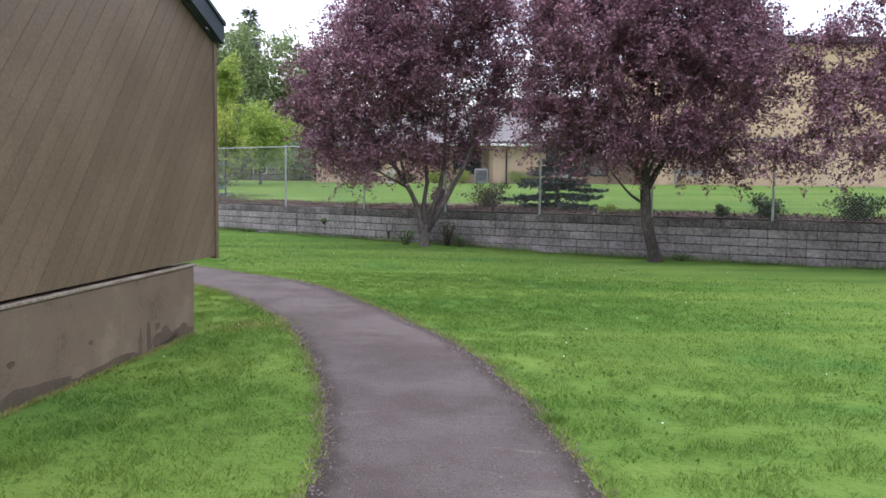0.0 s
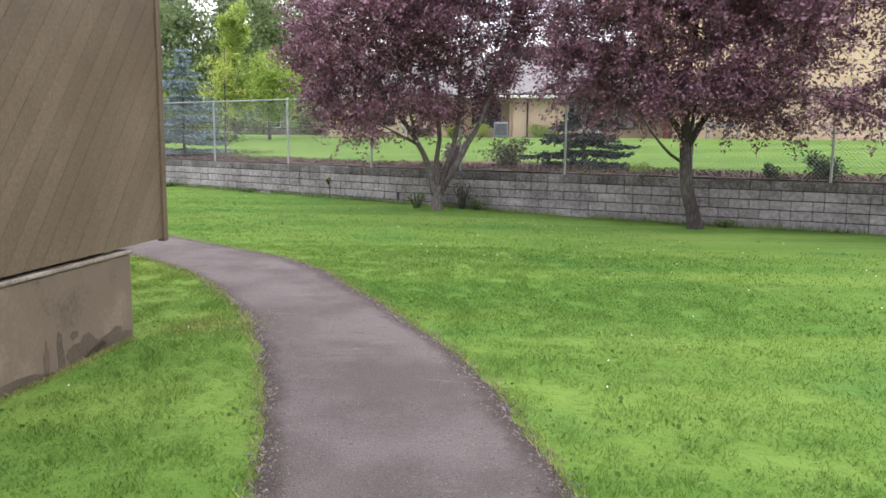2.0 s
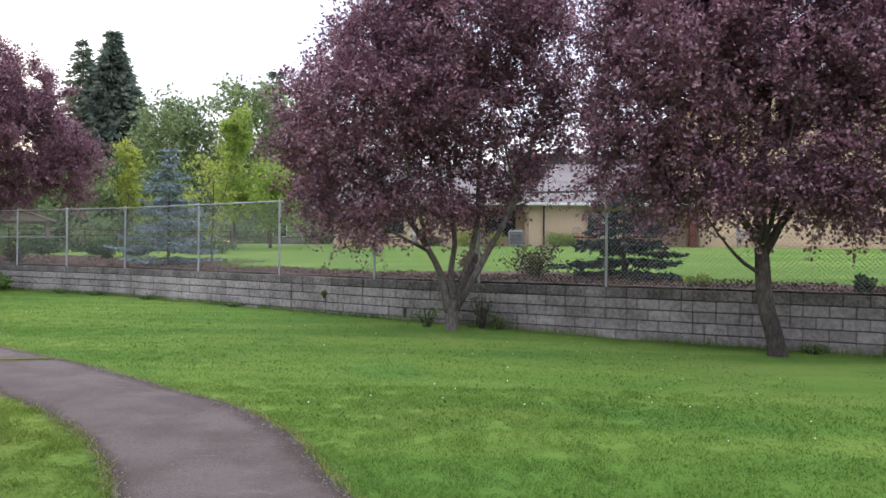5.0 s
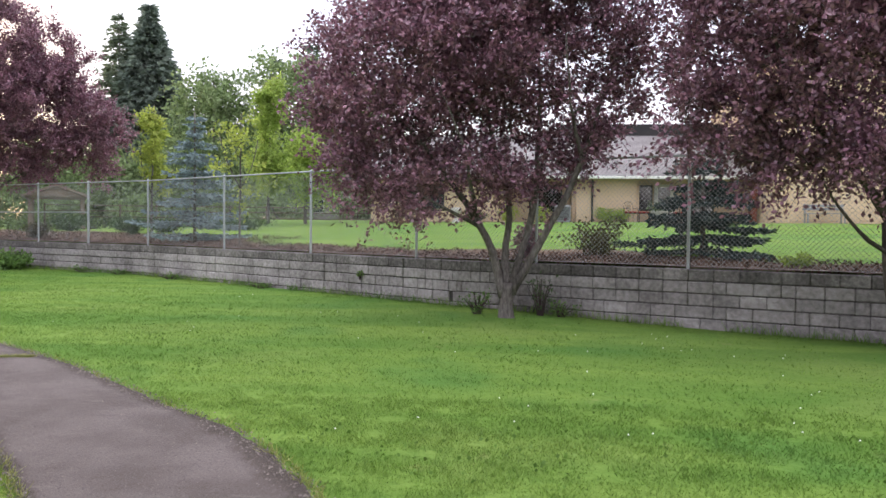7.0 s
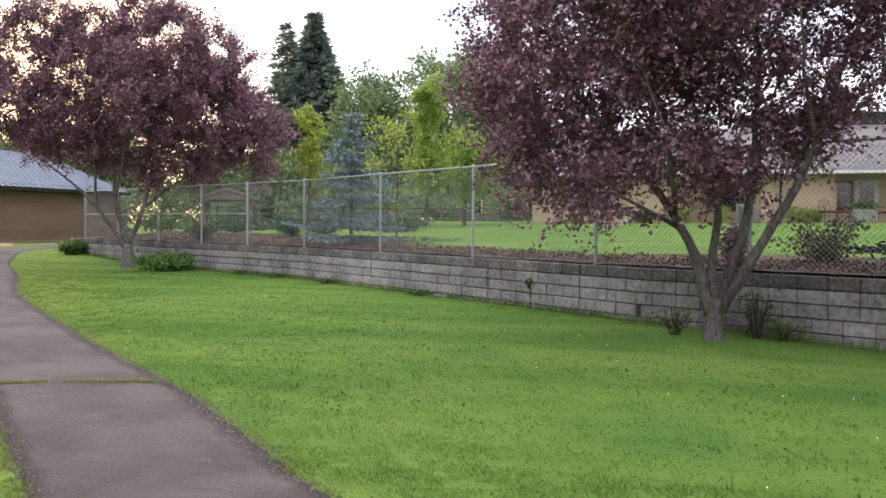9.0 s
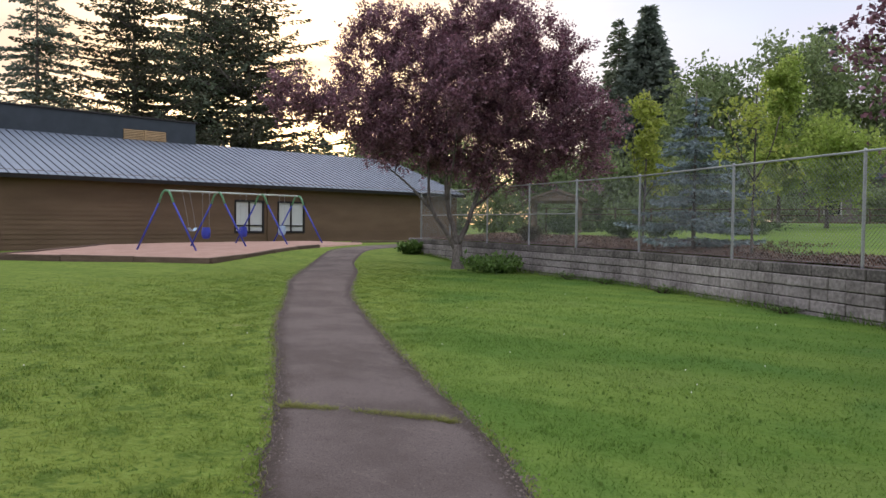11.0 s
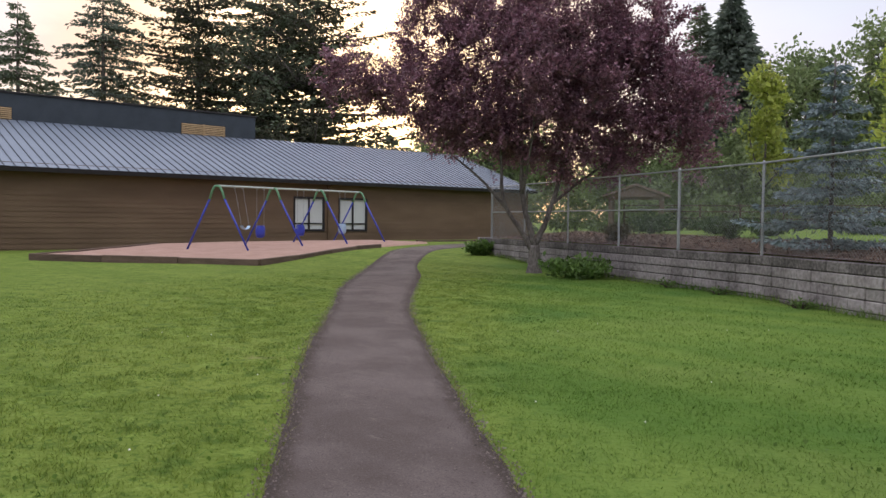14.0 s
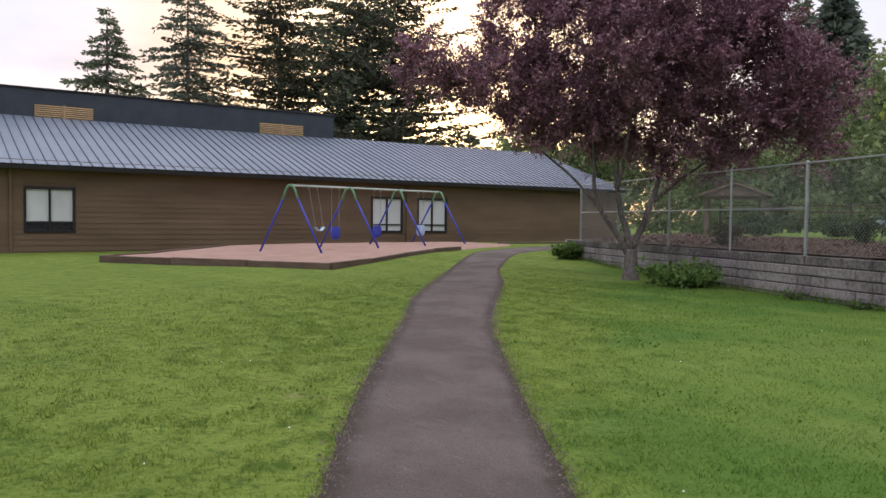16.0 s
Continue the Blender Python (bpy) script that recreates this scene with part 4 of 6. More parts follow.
def swing_set():
    a, d = Vector((-31.5, 28.9)), Vector((-35.0, 38.8))
    along = (d - a).normalized()
    out = Vector((along.y, -along.x))
    s = thing("swing_set", "blue and green steel swing set standing on wood chips", "swing set")
    top = 2.62
    rail = Geo()
    pts = [(*a.lerp(d, t), top + 0.14 * t) for t in (0, 0.33, 0.67, 1)]
    rail.tube(pts, 0.038, 10)
    part("top_rail", rail, M["pale_green"], s, "faded pale green top rail", True)
    length = (d - a).length
    for k in range(4):
        c = a.lerp(d, k / 3)
        zt = top + 0.14 * k / 3
        for side in (1, -1):
            f = c + out * side * 1.5
            zf = sand_z(f.x, f.y) - 0.05
            n1 = c + out * side * 0.16
            elbow = c + out * side * 0.36
            g = Geo().tube([(*c, zt), (*(c + out * side * 0.09), zt - 0.015), (*n1, zt - 0.07), (*(c + out * side * 0.24), zt - 0.2), (*elbow, zt - 0.5)], 0.046, 10)
            leg = part("leg", Geo().tube([(*elbow, zt - 0.5), (*f, zf)], 0.038, 10), M["blue_paint"], s, "blue pipe leg", True)
            part("elbow", g, M["green_paint"], leg, "green bent upper joint", True)
    kinds = [(0.12, "belt", 28), (0.25, "bucket", 0), (0.52, "bucket", 0), (0.85, "bucket", 0)]
    for t, kind, push in kinds:
        c = a.lerp(d, t)
        zt = top + 0.14 * t
        drop = 1.75
        sw = math.sin(radians(push)) * drop
        zs = zt - math.cos(radians(push)) * drop
        seat_c = c - out * sw * -0.4
        chains = Geo()
        for e in (-0.24, 0.24):
            h, q = c + along * e, seat_c + along * e * 0.95
            chains.tube([(*h, zt), (*q, zs)], 0.006, 4)
            chains.tube([(*h, zt + 0.02), (*h, zt - 0.1)], 0.022, 6)
        swing = part("swing", chains, M["galv"], s, "hanging chains with a " + ("pale blue bucket seat" if kind == "bucket" else "black belt seat"))
        g = Geo()
        if kind == "belt":
            arc = [(seat_c + along * e, zs - 0.14 * (1 - (e / 0.24) ** 2)) for e in (-0.24, -0.16, -0.08, 0, 0.08, 0.16, 0.24)]
            vs = [(*(p + out * w), z + h) for p, z in arc for w, h in ((-0.08, 0), (0.08, 0), (0.08, 0.015), (-0.08, 0.015))]
            fs = [(i * 4 + j, i * 4 + (j + 1) % 4, i * 4 + 4 + (j + 1) % 4, i * 4 + 4 + j) for i in range(6) for j in range(4)]
            g.add(vs, fs)
            part("seat", g, M["rubber"] if t > 0.15 else M["pale_blue"], swing, "sagging belt seat")
        else:
            rings = [(-0.3, 0.1), (-0.26, 0.17), (-0.1, 0.2), (0.05, 0.2), (0.2, 0.17)]
            vs = [(seat_c.x + r * math.cos(w * math.pi / 5), seat_c.y + r * math.sin(w * math.pi / 5), zs + h) for h, r in rings for w in range(10)]
            fs = [(i * 10 + j, i * 10 + (j + 1) % 10, i * 10 + 10 + (j + 1) % 10, i * 10 + 10 + j) for i in range(4) for j in range(10)] + [tuple(range(10))]
            g.add(vs, fs)
            part("seat", g, M["pale_blue"] if t > 0.6 else M["blue_paint"], swing, "plastic bucket seat", True)


playground()
swing_set()

# ---- trees ----


def leaf_mesh(name, places, ways, size, material, rng, narrow=0.55, flat=0.0):
    """Many small folded leaves, each two triangles, at places, turned about at random and leaning along ways."""
    n = len(places)
    d = rng.normal(size=(n, 3)) * (1 - flat * 0.5) + ways * 0.8
    d /= np.linalg.norm(d, axis=1, keepdims=True) + 1e-9
    r = rng.normal(size=(n, 3)) * np.array((1, 1, 1 - 0.8 * flat))
    side = np.cross(d, r)
    side /= np.linalg.norm(side, axis=1, keepdims=True) + 1e-9
    up = np.cross(side, d)
    s = size * rng.uniform(0.6, 1.35, (n, 1))
    v = np.empty((n, 4, 3))
    v[:, 0] = places
    v[:, 1] = places + d * s * 0.5 + side * s * narrow * 0.5 + up * s * 0.12
    v[:, 2] = places + d * s
    v[:, 3] = places + d * s * 0.5 - side * s * narrow * 0.5 + up * s * 0.12
    k = np.arange(n)[:, None] * 4
    faces = np.concatenate([k + np.array([[0, 1, 2]]), k + np.array([[0, 2, 3]])])
    return quick_mesh(name, v.reshape(-1, 3), faces, material)


def broad_tree(name, label, category, base, trunk, limbs, lobes, tips, per_tip, leaf, leaf_mat, seed, radius=0.16, spread=0.22, bark="bark", shell=0.25, group="", clump=0.32):
    """A tree with a tapering trunk, limbs, twigs, and leaves in clusters about the twigs. trunk, limbs and lobes are relative to base."""
    rng = np.random.default_rng(seed)
    base = np.array(base, float)
    t = thing(name, label, category, group, at=tuple(base))
    tr = curve_through(trunk, 0.18)
    n = len(tr)
    rad = [radius * (1.35 - 0.4 * min(1, i / 2)) * (1 - 0.3 * i / n) for i in range(n)]
    part("trunk", Geo().tube(tr, rad, 12), M[bark], t, smooth=True)
    nodes, node_r = [np.array(p) for p in tr[n // 2:]], [radius * 0.3] * (n - n // 2)
    for ends, r0 in limbs:
        pts = curve_through([tuple(tr[-1] if ends[0] is None else ends[0])] + list(ends[1:]), 0.25)
        pts = [p + 0.05 * Vector((noise.noise(p * 1.7), noise.noise(p * 1.7 + Vector((9, 0, 0))), 0)) if 0 < i else p for i, p in enumerate(pts)]
        m = len(pts)
        rr = [max(0.012, r0 * (1 - 0.85 * i / m)) for i in range(m)]
        part("limb", Geo().tube(pts, rr, 8), M[bark], t, smooth=True)
        nodes += [np.array(p) for p in pts[m // 4:]]
        node_r += rr[m // 4:]
    pts = []
    weights = np.array([l[1][0] * l[1][1] * l[1][2] for l in lobes])
    counts = np.maximum(3, (weights / weights.sum() * tips)).astype(int)
    for (c, r), k in zip(lobes, counts):
        m = max(2, k // 6)
        q = rng.normal(size=(m, 3))
        q /= np.linalg.norm(q, axis=1, keepdims=True)
        q *= rng.uniform(shell, 1.0, (m, 1)) ** 0.45 * (1 + 0.16 * rng.normal(size=(m, 1)))
        q = np.array(c) + q * np.array(r)
        q = q[rng.integers(0, m, k)] + rng.normal(size=(k, 3)) * clump * np.array((1, 1, 1.15))
        pts.append(q)
    pts = np.concatenate(pts)
    axis = np.array(tr[-1])
    pts = pts[np.argsort(np.linalg.norm(pts - axis, axis=1))]
    twig_v, twig_f = Geo(), None
    cap = len(nodes) + 3 * len(pts)
    arr = np.empty((cap, 3))
    arr[: len(nodes)] = nodes
    rads = np.empty(cap)
    rads[: len(nodes)] = node_r
    used = len(nodes)
    leaf_p, leaf_w = [], []
    for p in pts:
        dist = np.linalg.norm(arr[:used] - p, axis=1) + 0.5 * np.maximum(0, arr[:used, 2] - p[2])
        j = int(np.argmin(dist))
        a = arr[j].copy()
        r = min(rads[j] * 0.7, 0.022)
        mid = a + (p - a) * 0.5 + rng.normal(size=3) * 0.07 * np.linalg.norm(p - a)
        mid[2] += 0.06 * np.linalg.norm(p - a)
        twig_v.tube([a, mid, p], [max(r, 0.006), max(r * 0.75, 0.005), 0.003], 3, False)
        arr[used], arr[used + 1], arr[used + 2] = mid, (mid + p) / 2, p
        rads[used: used + 3] = (max(r * 0.75, 0.005), max(r * 0.6, 0.005), 0.004)
        used += 3
        k = max(4, int(per_tip * rng.uniform(0.45, 1.5)))
        u = rng.uniform(0, 1.15, (k, 1))
        start = mid if np.linalg.norm(p - mid) < 0.9 else p + (mid - p) * 0.9 / np.linalg.norm(p - mid)
        leaf_p.append(start + (p - start) * u + rng.normal(size=(k, 3)) * spread * np.array((1, 1, 0.75)))
        leaf_w.append(np.repeat(((p - a) / (np.linalg.norm(p - a) + 1e-6))[None], k, 0))
    part("twig_growth", twig_v, M["twig"], t)["kind"] = "stuff"
    part("crown", leaf_mesh("crown", np.concatenate(leaf_p), np.concatenate(leaf_w), leaf, M[leaf_mat], rng), None, t)
    return t


def conifer(name, label, base, height, profile, seed, needle="fir", levels=46, per_level=7, droop=0.25, spray=0.5, bare=0.06, density=7, radius=0.3, group="", ragged=0.25):
    """A conifer with whorls of drooping branches. profile gives a branch's length at a height from 0 to 1."""
    rng = np.random.default_rng(seed)
    t = thing(name, label, "tree", group, at=base)
    part("trunk", Geo().tube([(0, 0, -0.3), (0, 0, height * 0.5), (0, 0, height)], [radius, radius * 0.55, 0.02], 9), M["bark"], t, smooth=True)
    wood = Geo()
    pos, way = [], []
    for i in range(levels):
        f = bare + (1 - bare) * (i + rng.uniform(-0.4, 0.4)) / levels
        f = min(max(f, bare), 0.995)
        for k in range(per_level):
            length = profile(f) * (1 + ragged * rng.normal())
            if length < 0.1:
                length = 0.1
            w = rng.uniform(0, 2 * math.pi)
            out = np.array((math.cos(w), math.sin(w), 0))
            m = max(2, int(length / spray * 3))
            u = (np.arange(m) + 0.5) / m
            z = f * height - droop * length * u ** 1.4 + 0.1 * length * u ** 3
            line = out[None] * (u * length)[:, None]
            line[:, 2] = z
            wood.tube([(0, 0, f * height), tuple(line[m // 2]), tuple(line[-1])], [max(0.012, 0.018 * length), 0.01 * length, 0.004], 3, False)
            acr = np.array((-out[1], out[0], 0))
            for q, uu in zip(line, u):
                c = max(1, int(density * (0.4 + uu * 0.6)))
                s = rng.uniform(-1, 1, c)
                pos.append(q + acr[None] * (s * length * 0.28 * (1.1 - uu))[:, None] + rng.normal(size=(c, 3)) * spray * 0.16)
                way.append(out[None] * 0.9 + acr[None] * s[:, None] * 1.1 + np.array((0, 0, -0.25))[None])
    part("branch_growth", wood, M["bark"], t)["kind"] = "stuff"
    part("needles", leaf_mesh("needles", np.concatenate(pos), np.concatenate(way) * 2.2, spray, M[needle], rng, narrow=0.4, flat=0.6), None, t)
    return t


def plum_tree(label, base, trunk, limbs, lobes, clusters, tips, leaves, leaf, seed, radius=0.15, bark="bark"):
    """A plum tree: trunk and limbs, a branch to each leafy spray, and on it short shoots set with leaves. Lobes give centre, radii and fullness."""
    rng = np.random.default_rng(seed)
    t = thing("plum_tree", label, "tree", "plum trees", at=base)
    tr = curve_through(trunk, 0.12)
    n = len(tr)
    rad = [radius * (1.0 + 0.5 * max(0, 1 - i / 3.5) ** 2) * (1 - 0.22 * i / n) * (1 + 0.06 * noise.noise(p * 4)) for i, p in enumerate(tr)]
    part("trunk", Geo().tube(tr, rad, 14), M[bark], t, smooth=True)
    nodes, node_r = [], []
    for ends, r0 in limbs:
        pts = curve_through([tuple(tr[-1] if ends[0] is None else ends[0])] + list(ends[1:]), 0.2)
        pts = [p + 0.05 * Vector((noise.noise(p * 1.9), noise.noise(p * 1.9 + Vector((9, 0, 0))), 0)) if i > 1 else p for i, p in enumerate(pts)]
        m = len(pts)
        rr = [max(0.012, r0 * (1 - 0.86 * (i / m) ** 0.8) * (1 + 0.1 * noise.noise(p * 5))) for i, p in enumerate(pts)]
        part("limb", Geo().tube(pts, rr, 9), M[bark], t, smooth=True)
        nodes += [np.array(p) for p in pts[m // 3:]]
        node_r += rr[m // 3:]
    weights = np.array([r[0] * r[1] * r[2] * full for c, r, full in lobes])
    counts = np.maximum(2, weights / weights.sum() * clusters).astype(int)
    spots = []
    for (c, r, full), k in zip(lobes, counts):
        q = rng.normal(size=(k, 3))
        q /= np.linalg.norm(q, axis=1, keepdims=True)
        spots.append(np.array(c) + q * rng.uniform(0.08, 1.0, (k, 1)) ** 0.42 * 0.97 * np.array(r))
    spots = np.concatenate(spots)
    heart = np.array((np.average([l[0][0] for l in lobes], weights=weights), np.average([l[0][1] for l in lobes], weights=weights), np.average([l[0][2] for l in lobes], weights=weights) - 1.2))
    spots = spots[np.argsort(np.linalg.norm(spots - np.array(tr[-1]), axis=1))]
    branches, shoots = Geo(), Geo()
    arr, rads = np.array(nodes), np.array(node_r)
    leaf_p, leaf_w = [], []
    for p in spots:
        dist = np.linalg.norm(arr - p, axis=1) + 0.6 * np.maximum(0, arr[:, 2] - p[2])
        j = int(np.argmin(dist))
        a, r = arr[j].copy(), max(0.008, min(rads[j] * 0.7, 0.03))
        reach = np.linalg.norm(p - a)
        bend = rng.normal(size=(2, 3)) * 0.09 * reach
        line = [a, a + (p - a) * 0.35 + bend[0] + np.array((0, 0, 0.05 * reach)), a + (p - a) * 0.7 + bend[1] + np.array((0, 0, 0.06 * reach)), p]
        branches.tube(line, [r, r * 0.8, r * 0.6, 0.006], 5, False)
        arr = np.concatenate([arr, np.array(line[1:]), [(line[2] + p) / 2]])
        rads = np.concatenate([rads, [r * 0.8, r * 0.6, 0.008, 0.008]])
        out = p - heart
        out /= np.linalg.norm(out) + 1e-6
        rise = 0.55 if p[2] > 3.0 else -0.1
        for k in range(max(4, int(tips * rng.uniform(0.6, 1.4)))):
            start = p + (line[2] - p) * rng.uniform(0, 0.8)
            way = 0.5 * out + rng.normal(size=3) * 0.75 + np.array((0, 0, rise))
            way /= np.linalg.norm(way)
            length = rng.uniform(0.3, 0.85)
            end = start + way * length + np.array((0, 0, -0.08 * length))
            shoots.tube([start, end], [0.005, 0.002], 3, False)
            c = max(5, int(leaves * length / 0.5 * rng.uniform(0.7, 1.3)))
            u = rng.uniform(0.05, 1.04, (c, 1))
            leaf_p.append(start + (end - start) * u + rng.normal(size=(c, 3)) * 0.06)
            leaf_w.append(np.repeat(way[None], c, 0))
    part("branch_growth", branches, M[bark], t)["kind"] = "stuff"
    part("shoot_growth", shoots, M["twig"], t)["kind"] = "stuff"
    part("crown", leaf_mesh("crown", np.concatenate(leaf_p), np.concatenate(leaf_w), leaf, M["plum"], rng, narrow=0.62), None, t)
    return t


plum_tree("spreading purple-leaf plum tree with several limbs, against the block wall", (-0.5, 20.45, -0.16),
    [(0.04, 0, -0.15), (0.02, 0, 0.25), (0.05, 0.0, 0.66)],
    [([(-0.02, 0, 0.42), (-0.25, -0.03, 1.2), (-0.58, -0.08, 1.85), (-1.2, -0.15, 2.7), (-2.0, -0.2, 3.6)], 0.088),
     ([(0.03, 0.03, 0.5), (0.0, 0.12, 1.3), (0.03, 0.18, 2.0), (-0.3, 0.2, 3.4), (-0.5, 0.2, 5.2)], 0.075),
     ([(0.09, 0, 0.55), (0.3, 0.06, 1.3), (0.48, 0.1, 2.0), (0.55, 0.15, 3.4), (0.5, 0.2, 5.4)], 0.075),
     ([(0.1, 0, 0.48), (0.52, -0.05, 1.24), (0.88, -0.06, 1.9), (1.22, -0.05, 2.6), (1.5, 0, 3.6), (1.9, 0, 4.7), (2.1, 0, 5.6)], 0.082),
     ([(-0.45, -0.05, 1.6), (-1.1, -0.5, 1.95), (-1.9, -0.7, 2.3)], 0.04), ([(-0.5, -0.05, 1.75), (-0.6, -0.9, 2.6), (-0.9, -1.4, 3.5)], 0.045), ([(0.45, 0.1, 1.9), (0.7, 1.0, 3.0), (1.0, 1.5, 4.2)], 0.045), ([(1.25, 0, 2.7), (1.0, -0.5, 3.6), (0.9, -0.8, 4.6)], 0.04)],
    [((-1.3, 0, 4.1), (2.0, 2.0, 1.5), 1), ((0.1, 0, 5.8), (1.7, 1.8, 1.4), 1), ((-2.45, 0, 3.2), (0.85, 1.3, 1.0), 1.3), ((-1.75, -0.3, 2.15), (0.8, 0.9, 0.6), 1.2), ((-0.8, 0.2, 3.0), (1.2, 1.4, 0.6), 0.8), ((-1.5, 0, 5.5), (1.0, 1.3, 1.0), 1),
     ((0.4, 0, 6.9), (0.9, 1.1, 0.6), 1.2), ((-0.8, 0, 6.7), (0.8, 1.0, 0.6), 1.2), ((1.5, 0, 5.9), (0.9, 1.3, 0.9), 1.1), ((1.1, 0.2, 3.3), (0.9, 1.3, 1.0), 0.75), ((2.0, 0, 4.6), (1.2, 1.3, 1.2), 0.85), ((0.2, -0.2, 2.75), (1.1, 1.3, 0.5), 0.8), ((0.3, 0.2, 4.3), (1.0, 1.6, 1.0), 0.7)],
    500, 9, 27, 0.074, 11, 0.135)
plum_tree("tall purple-leaf plum tree with a leaning trunk, before the block wall", (4.75, 18.0, -0.2),
    [(0.1, 0, -0.15), (0.02, 0, 0.3), (-0.14, 0.0, 0.9), (-0.2, 0.02, 1.75)],
    [([None, (-0.7, 0.0, 2.5), (-1.5, -0.1, 3.4), (-1.9, 0, 4.6)], 0.075), ([(-0.2, 0, 1.65), (-0.2, 0.1, 2.8), (0.0, 0.2, 4.4), (0.3, 0.1, 6.2)], 0.09),
     ([(-0.2, 0, 1.6), (0.3, -0.1, 2.5), (1.0, -0.1, 3.4), (1.6, 0, 5.2)], 0.08), ([(-0.17, 0, 1.3), (-0.5, -0.05, 1.5), (-0.9, -0.1, 1.95), (-1.3, -0.15, 2.5)], 0.035),
     ([(-0.2, 0, 1.7), (-0.2, -0.9, 2.8), (-0.3, -1.5, 3.8)], 0.05)],
    [((-1.3, 0, 4.6), (1.8, 2.0, 1.8), 1), ((-2.25, 0.2, 3.0), (0.85, 1.1, 0.8), 1.2), ((-2.4, 0, 5.4), (0.8, 1.1, 0.9), 1), ((0.4, 0, 5.4), (1.9, 2.0, 1.5), 1), ((1.0, 0, 3.7), (1.4, 1.8, 1.3), 1), ((1.5, 0, 6.3), (0.8, 1.1, 0.8), 1.2), ((-0.5, 0, 6.6), (0.8, 1.0, 0.6), 1.2),
     ((1.9, 0, 4.6), (0.8, 1.3, 1.1), 1), ((1.4, 0, 2.6), (0.75, 1.1, 0.5), 1), ((-1.0, 0, 2.9), (1.1, 1.2, 0.7), 1.1), ((-0.3, -0.5, 2.75), (1.3, 1.2, 0.45), 1.3), ((0.7, -0.3, 2.6), (0.9, 1.1, 0.45), 1.2)],
    530, 9, 27, 0.074, 23, 0.14, "dark_bark")
plum_tree("wide purple-leaf plum tree with forked limbs beside the path's far end", (-18.1, 31.2, -0.02),
    [(0, 0, -0.15), (0.0, 0, 0.35), (0.0, 0.0, 0.75)],
    [([(-0.03, -0.03, 0.55), (-0.28, -0.32, 1.2), (-0.56, -0.64, 1.85), (-0.64, -0.73, 2.5), (-0.7, -0.78, 3.6), (-1.2, -1.3, 5.0)], 0.085), ([(-0.02, -0.02, 0.7), (-0.12, -0.15, 1.4), (-0.24, -0.28, 2.15), (-0.29, -0.33, 3.4), (-0.3, -0.3, 5.6)], 0.095),
     ([None, (0.18, 0.2, 1.3), (0.32, 0.36, 2.0), (0.68, 0.79, 3.55), (1.3, 1.3, 5.2)], 0.1), ([(-0.55, -0.62, 1.8), (-1.3, -1.2, 2.8), (-2.4, -2.2, 3.9)], 0.05),
     ([(0.3, 0.34, 1.9), (1.2, 1.2, 2.9), (2.4, 2.2, 4.0)], 0.055), ([(-0.24, -0.28, 2.2), (0.4, -0.7, 3.6), (0.9, -1.2, 4.8)], 0.05)],
    [((-0.2, -0.2, 5.3), (2.6, 2.6, 1.9), 1), ((1.7, 1.5, 5.0), (2.0, 2.0, 1.7), 1), ((-2.5, -2.2, 4.9), (1.3, 1.3, 1.2), 1.1), ((-1.2, -1.1, 4.1), (1.5, 1.5, 0.8), 1), ((-1.9, -1.8, 3.7), (0.8, 0.8, 0.5), 1), ((2.7, 2.4, 4.2), (1.2, 1.2, 1.0), 1.1), ((0.6, 0.5, 7.2), (2.0, 2.0, 1.4), 1), ((2.5, 2.3, 6.1), (1.2, 1.2, 1.3), 1),
     ((-2.2, -1.9, 6.2), (1.0, 1.0, 1.0), 1), ((-3.3, -3.0, 4.9), (0.8, 0.8, 0.8), 1.4), ((-1.0, -0.9, 7.1), (1.3, 1.3, 1.0), 1), ((1.7, 1.9, 3.2), (1.0, 1.0, 0.6), 1.2), ((3.3, 3.0, 4.9), (0.9, 0.9, 1.2), 1.2), ((0.2, 0.2, 3.9), (1.5, 1.5, 0.7), 1), ((2.9, 2.7, 3.3), (0.7, 0.7, 0.6), 1.2), ((1.8, 2.0, 7.1), (1.2, 1.2, 1.0), 1), ((-1.7, -1.8, 7.2), (1.2, 1.2, 1.0), 1), ((-3.65, -3.85, 5.3), (0.8, 0.8, 0.9), 1.3), ((0.9, 1.0, 3.3), (1.1, 1.1, 0.6), 1.4), ((-0.6, -0.8, 3.6), (1.0, 1.0, 0.5), 1)],
    690, 9, 28, 0.088, 37, 0.19)
plum_tree("purple-leaf plum tree with low hanging sprays before the wall", (10.7, 14.8, -0.2),
    [(0, 0, -0.15), (0.0, 0, 0.4), (-0.05, 0.0, 1.5)],
    [([None, (-0.9, 0.3, 2.4), (-2.0, 0.7, 3.2)], 0.075), ([None, (0, 0.1, 3.0), (0, 0, 5.0)], 0.08), ([None, (0.9, -0.2, 2.6), (1.6, -0.4, 4.2)], 0.075)],
    [((-1.0, 0.3, 3.4), (1.8, 1.7, 1.3), 1), ((0.3, 0, 4.3), (2.0, 2.0, 1.5), 1), ((-2.6, 0.8, 2.9), (1.2, 1.2, 0.9), 1), ((-2.4, 0.7, 4.4), (1.2, 1.2, 0.9), 1), ((-3.4, 1.2, 3.6), (0.7, 0.7, 0.8), 1), ((1.2, 0, 3.2), (1.7, 1.7, 1.2), 0.7), ((-4.2, 1.5, 4.0), (0.8, 0.8, 1.0), 1), ((-3.6, 1.2, 2.5), (0.8, 0.8, 0.5), 1.1)],
    300, 9, 25, 0.076, 41, 0.16)

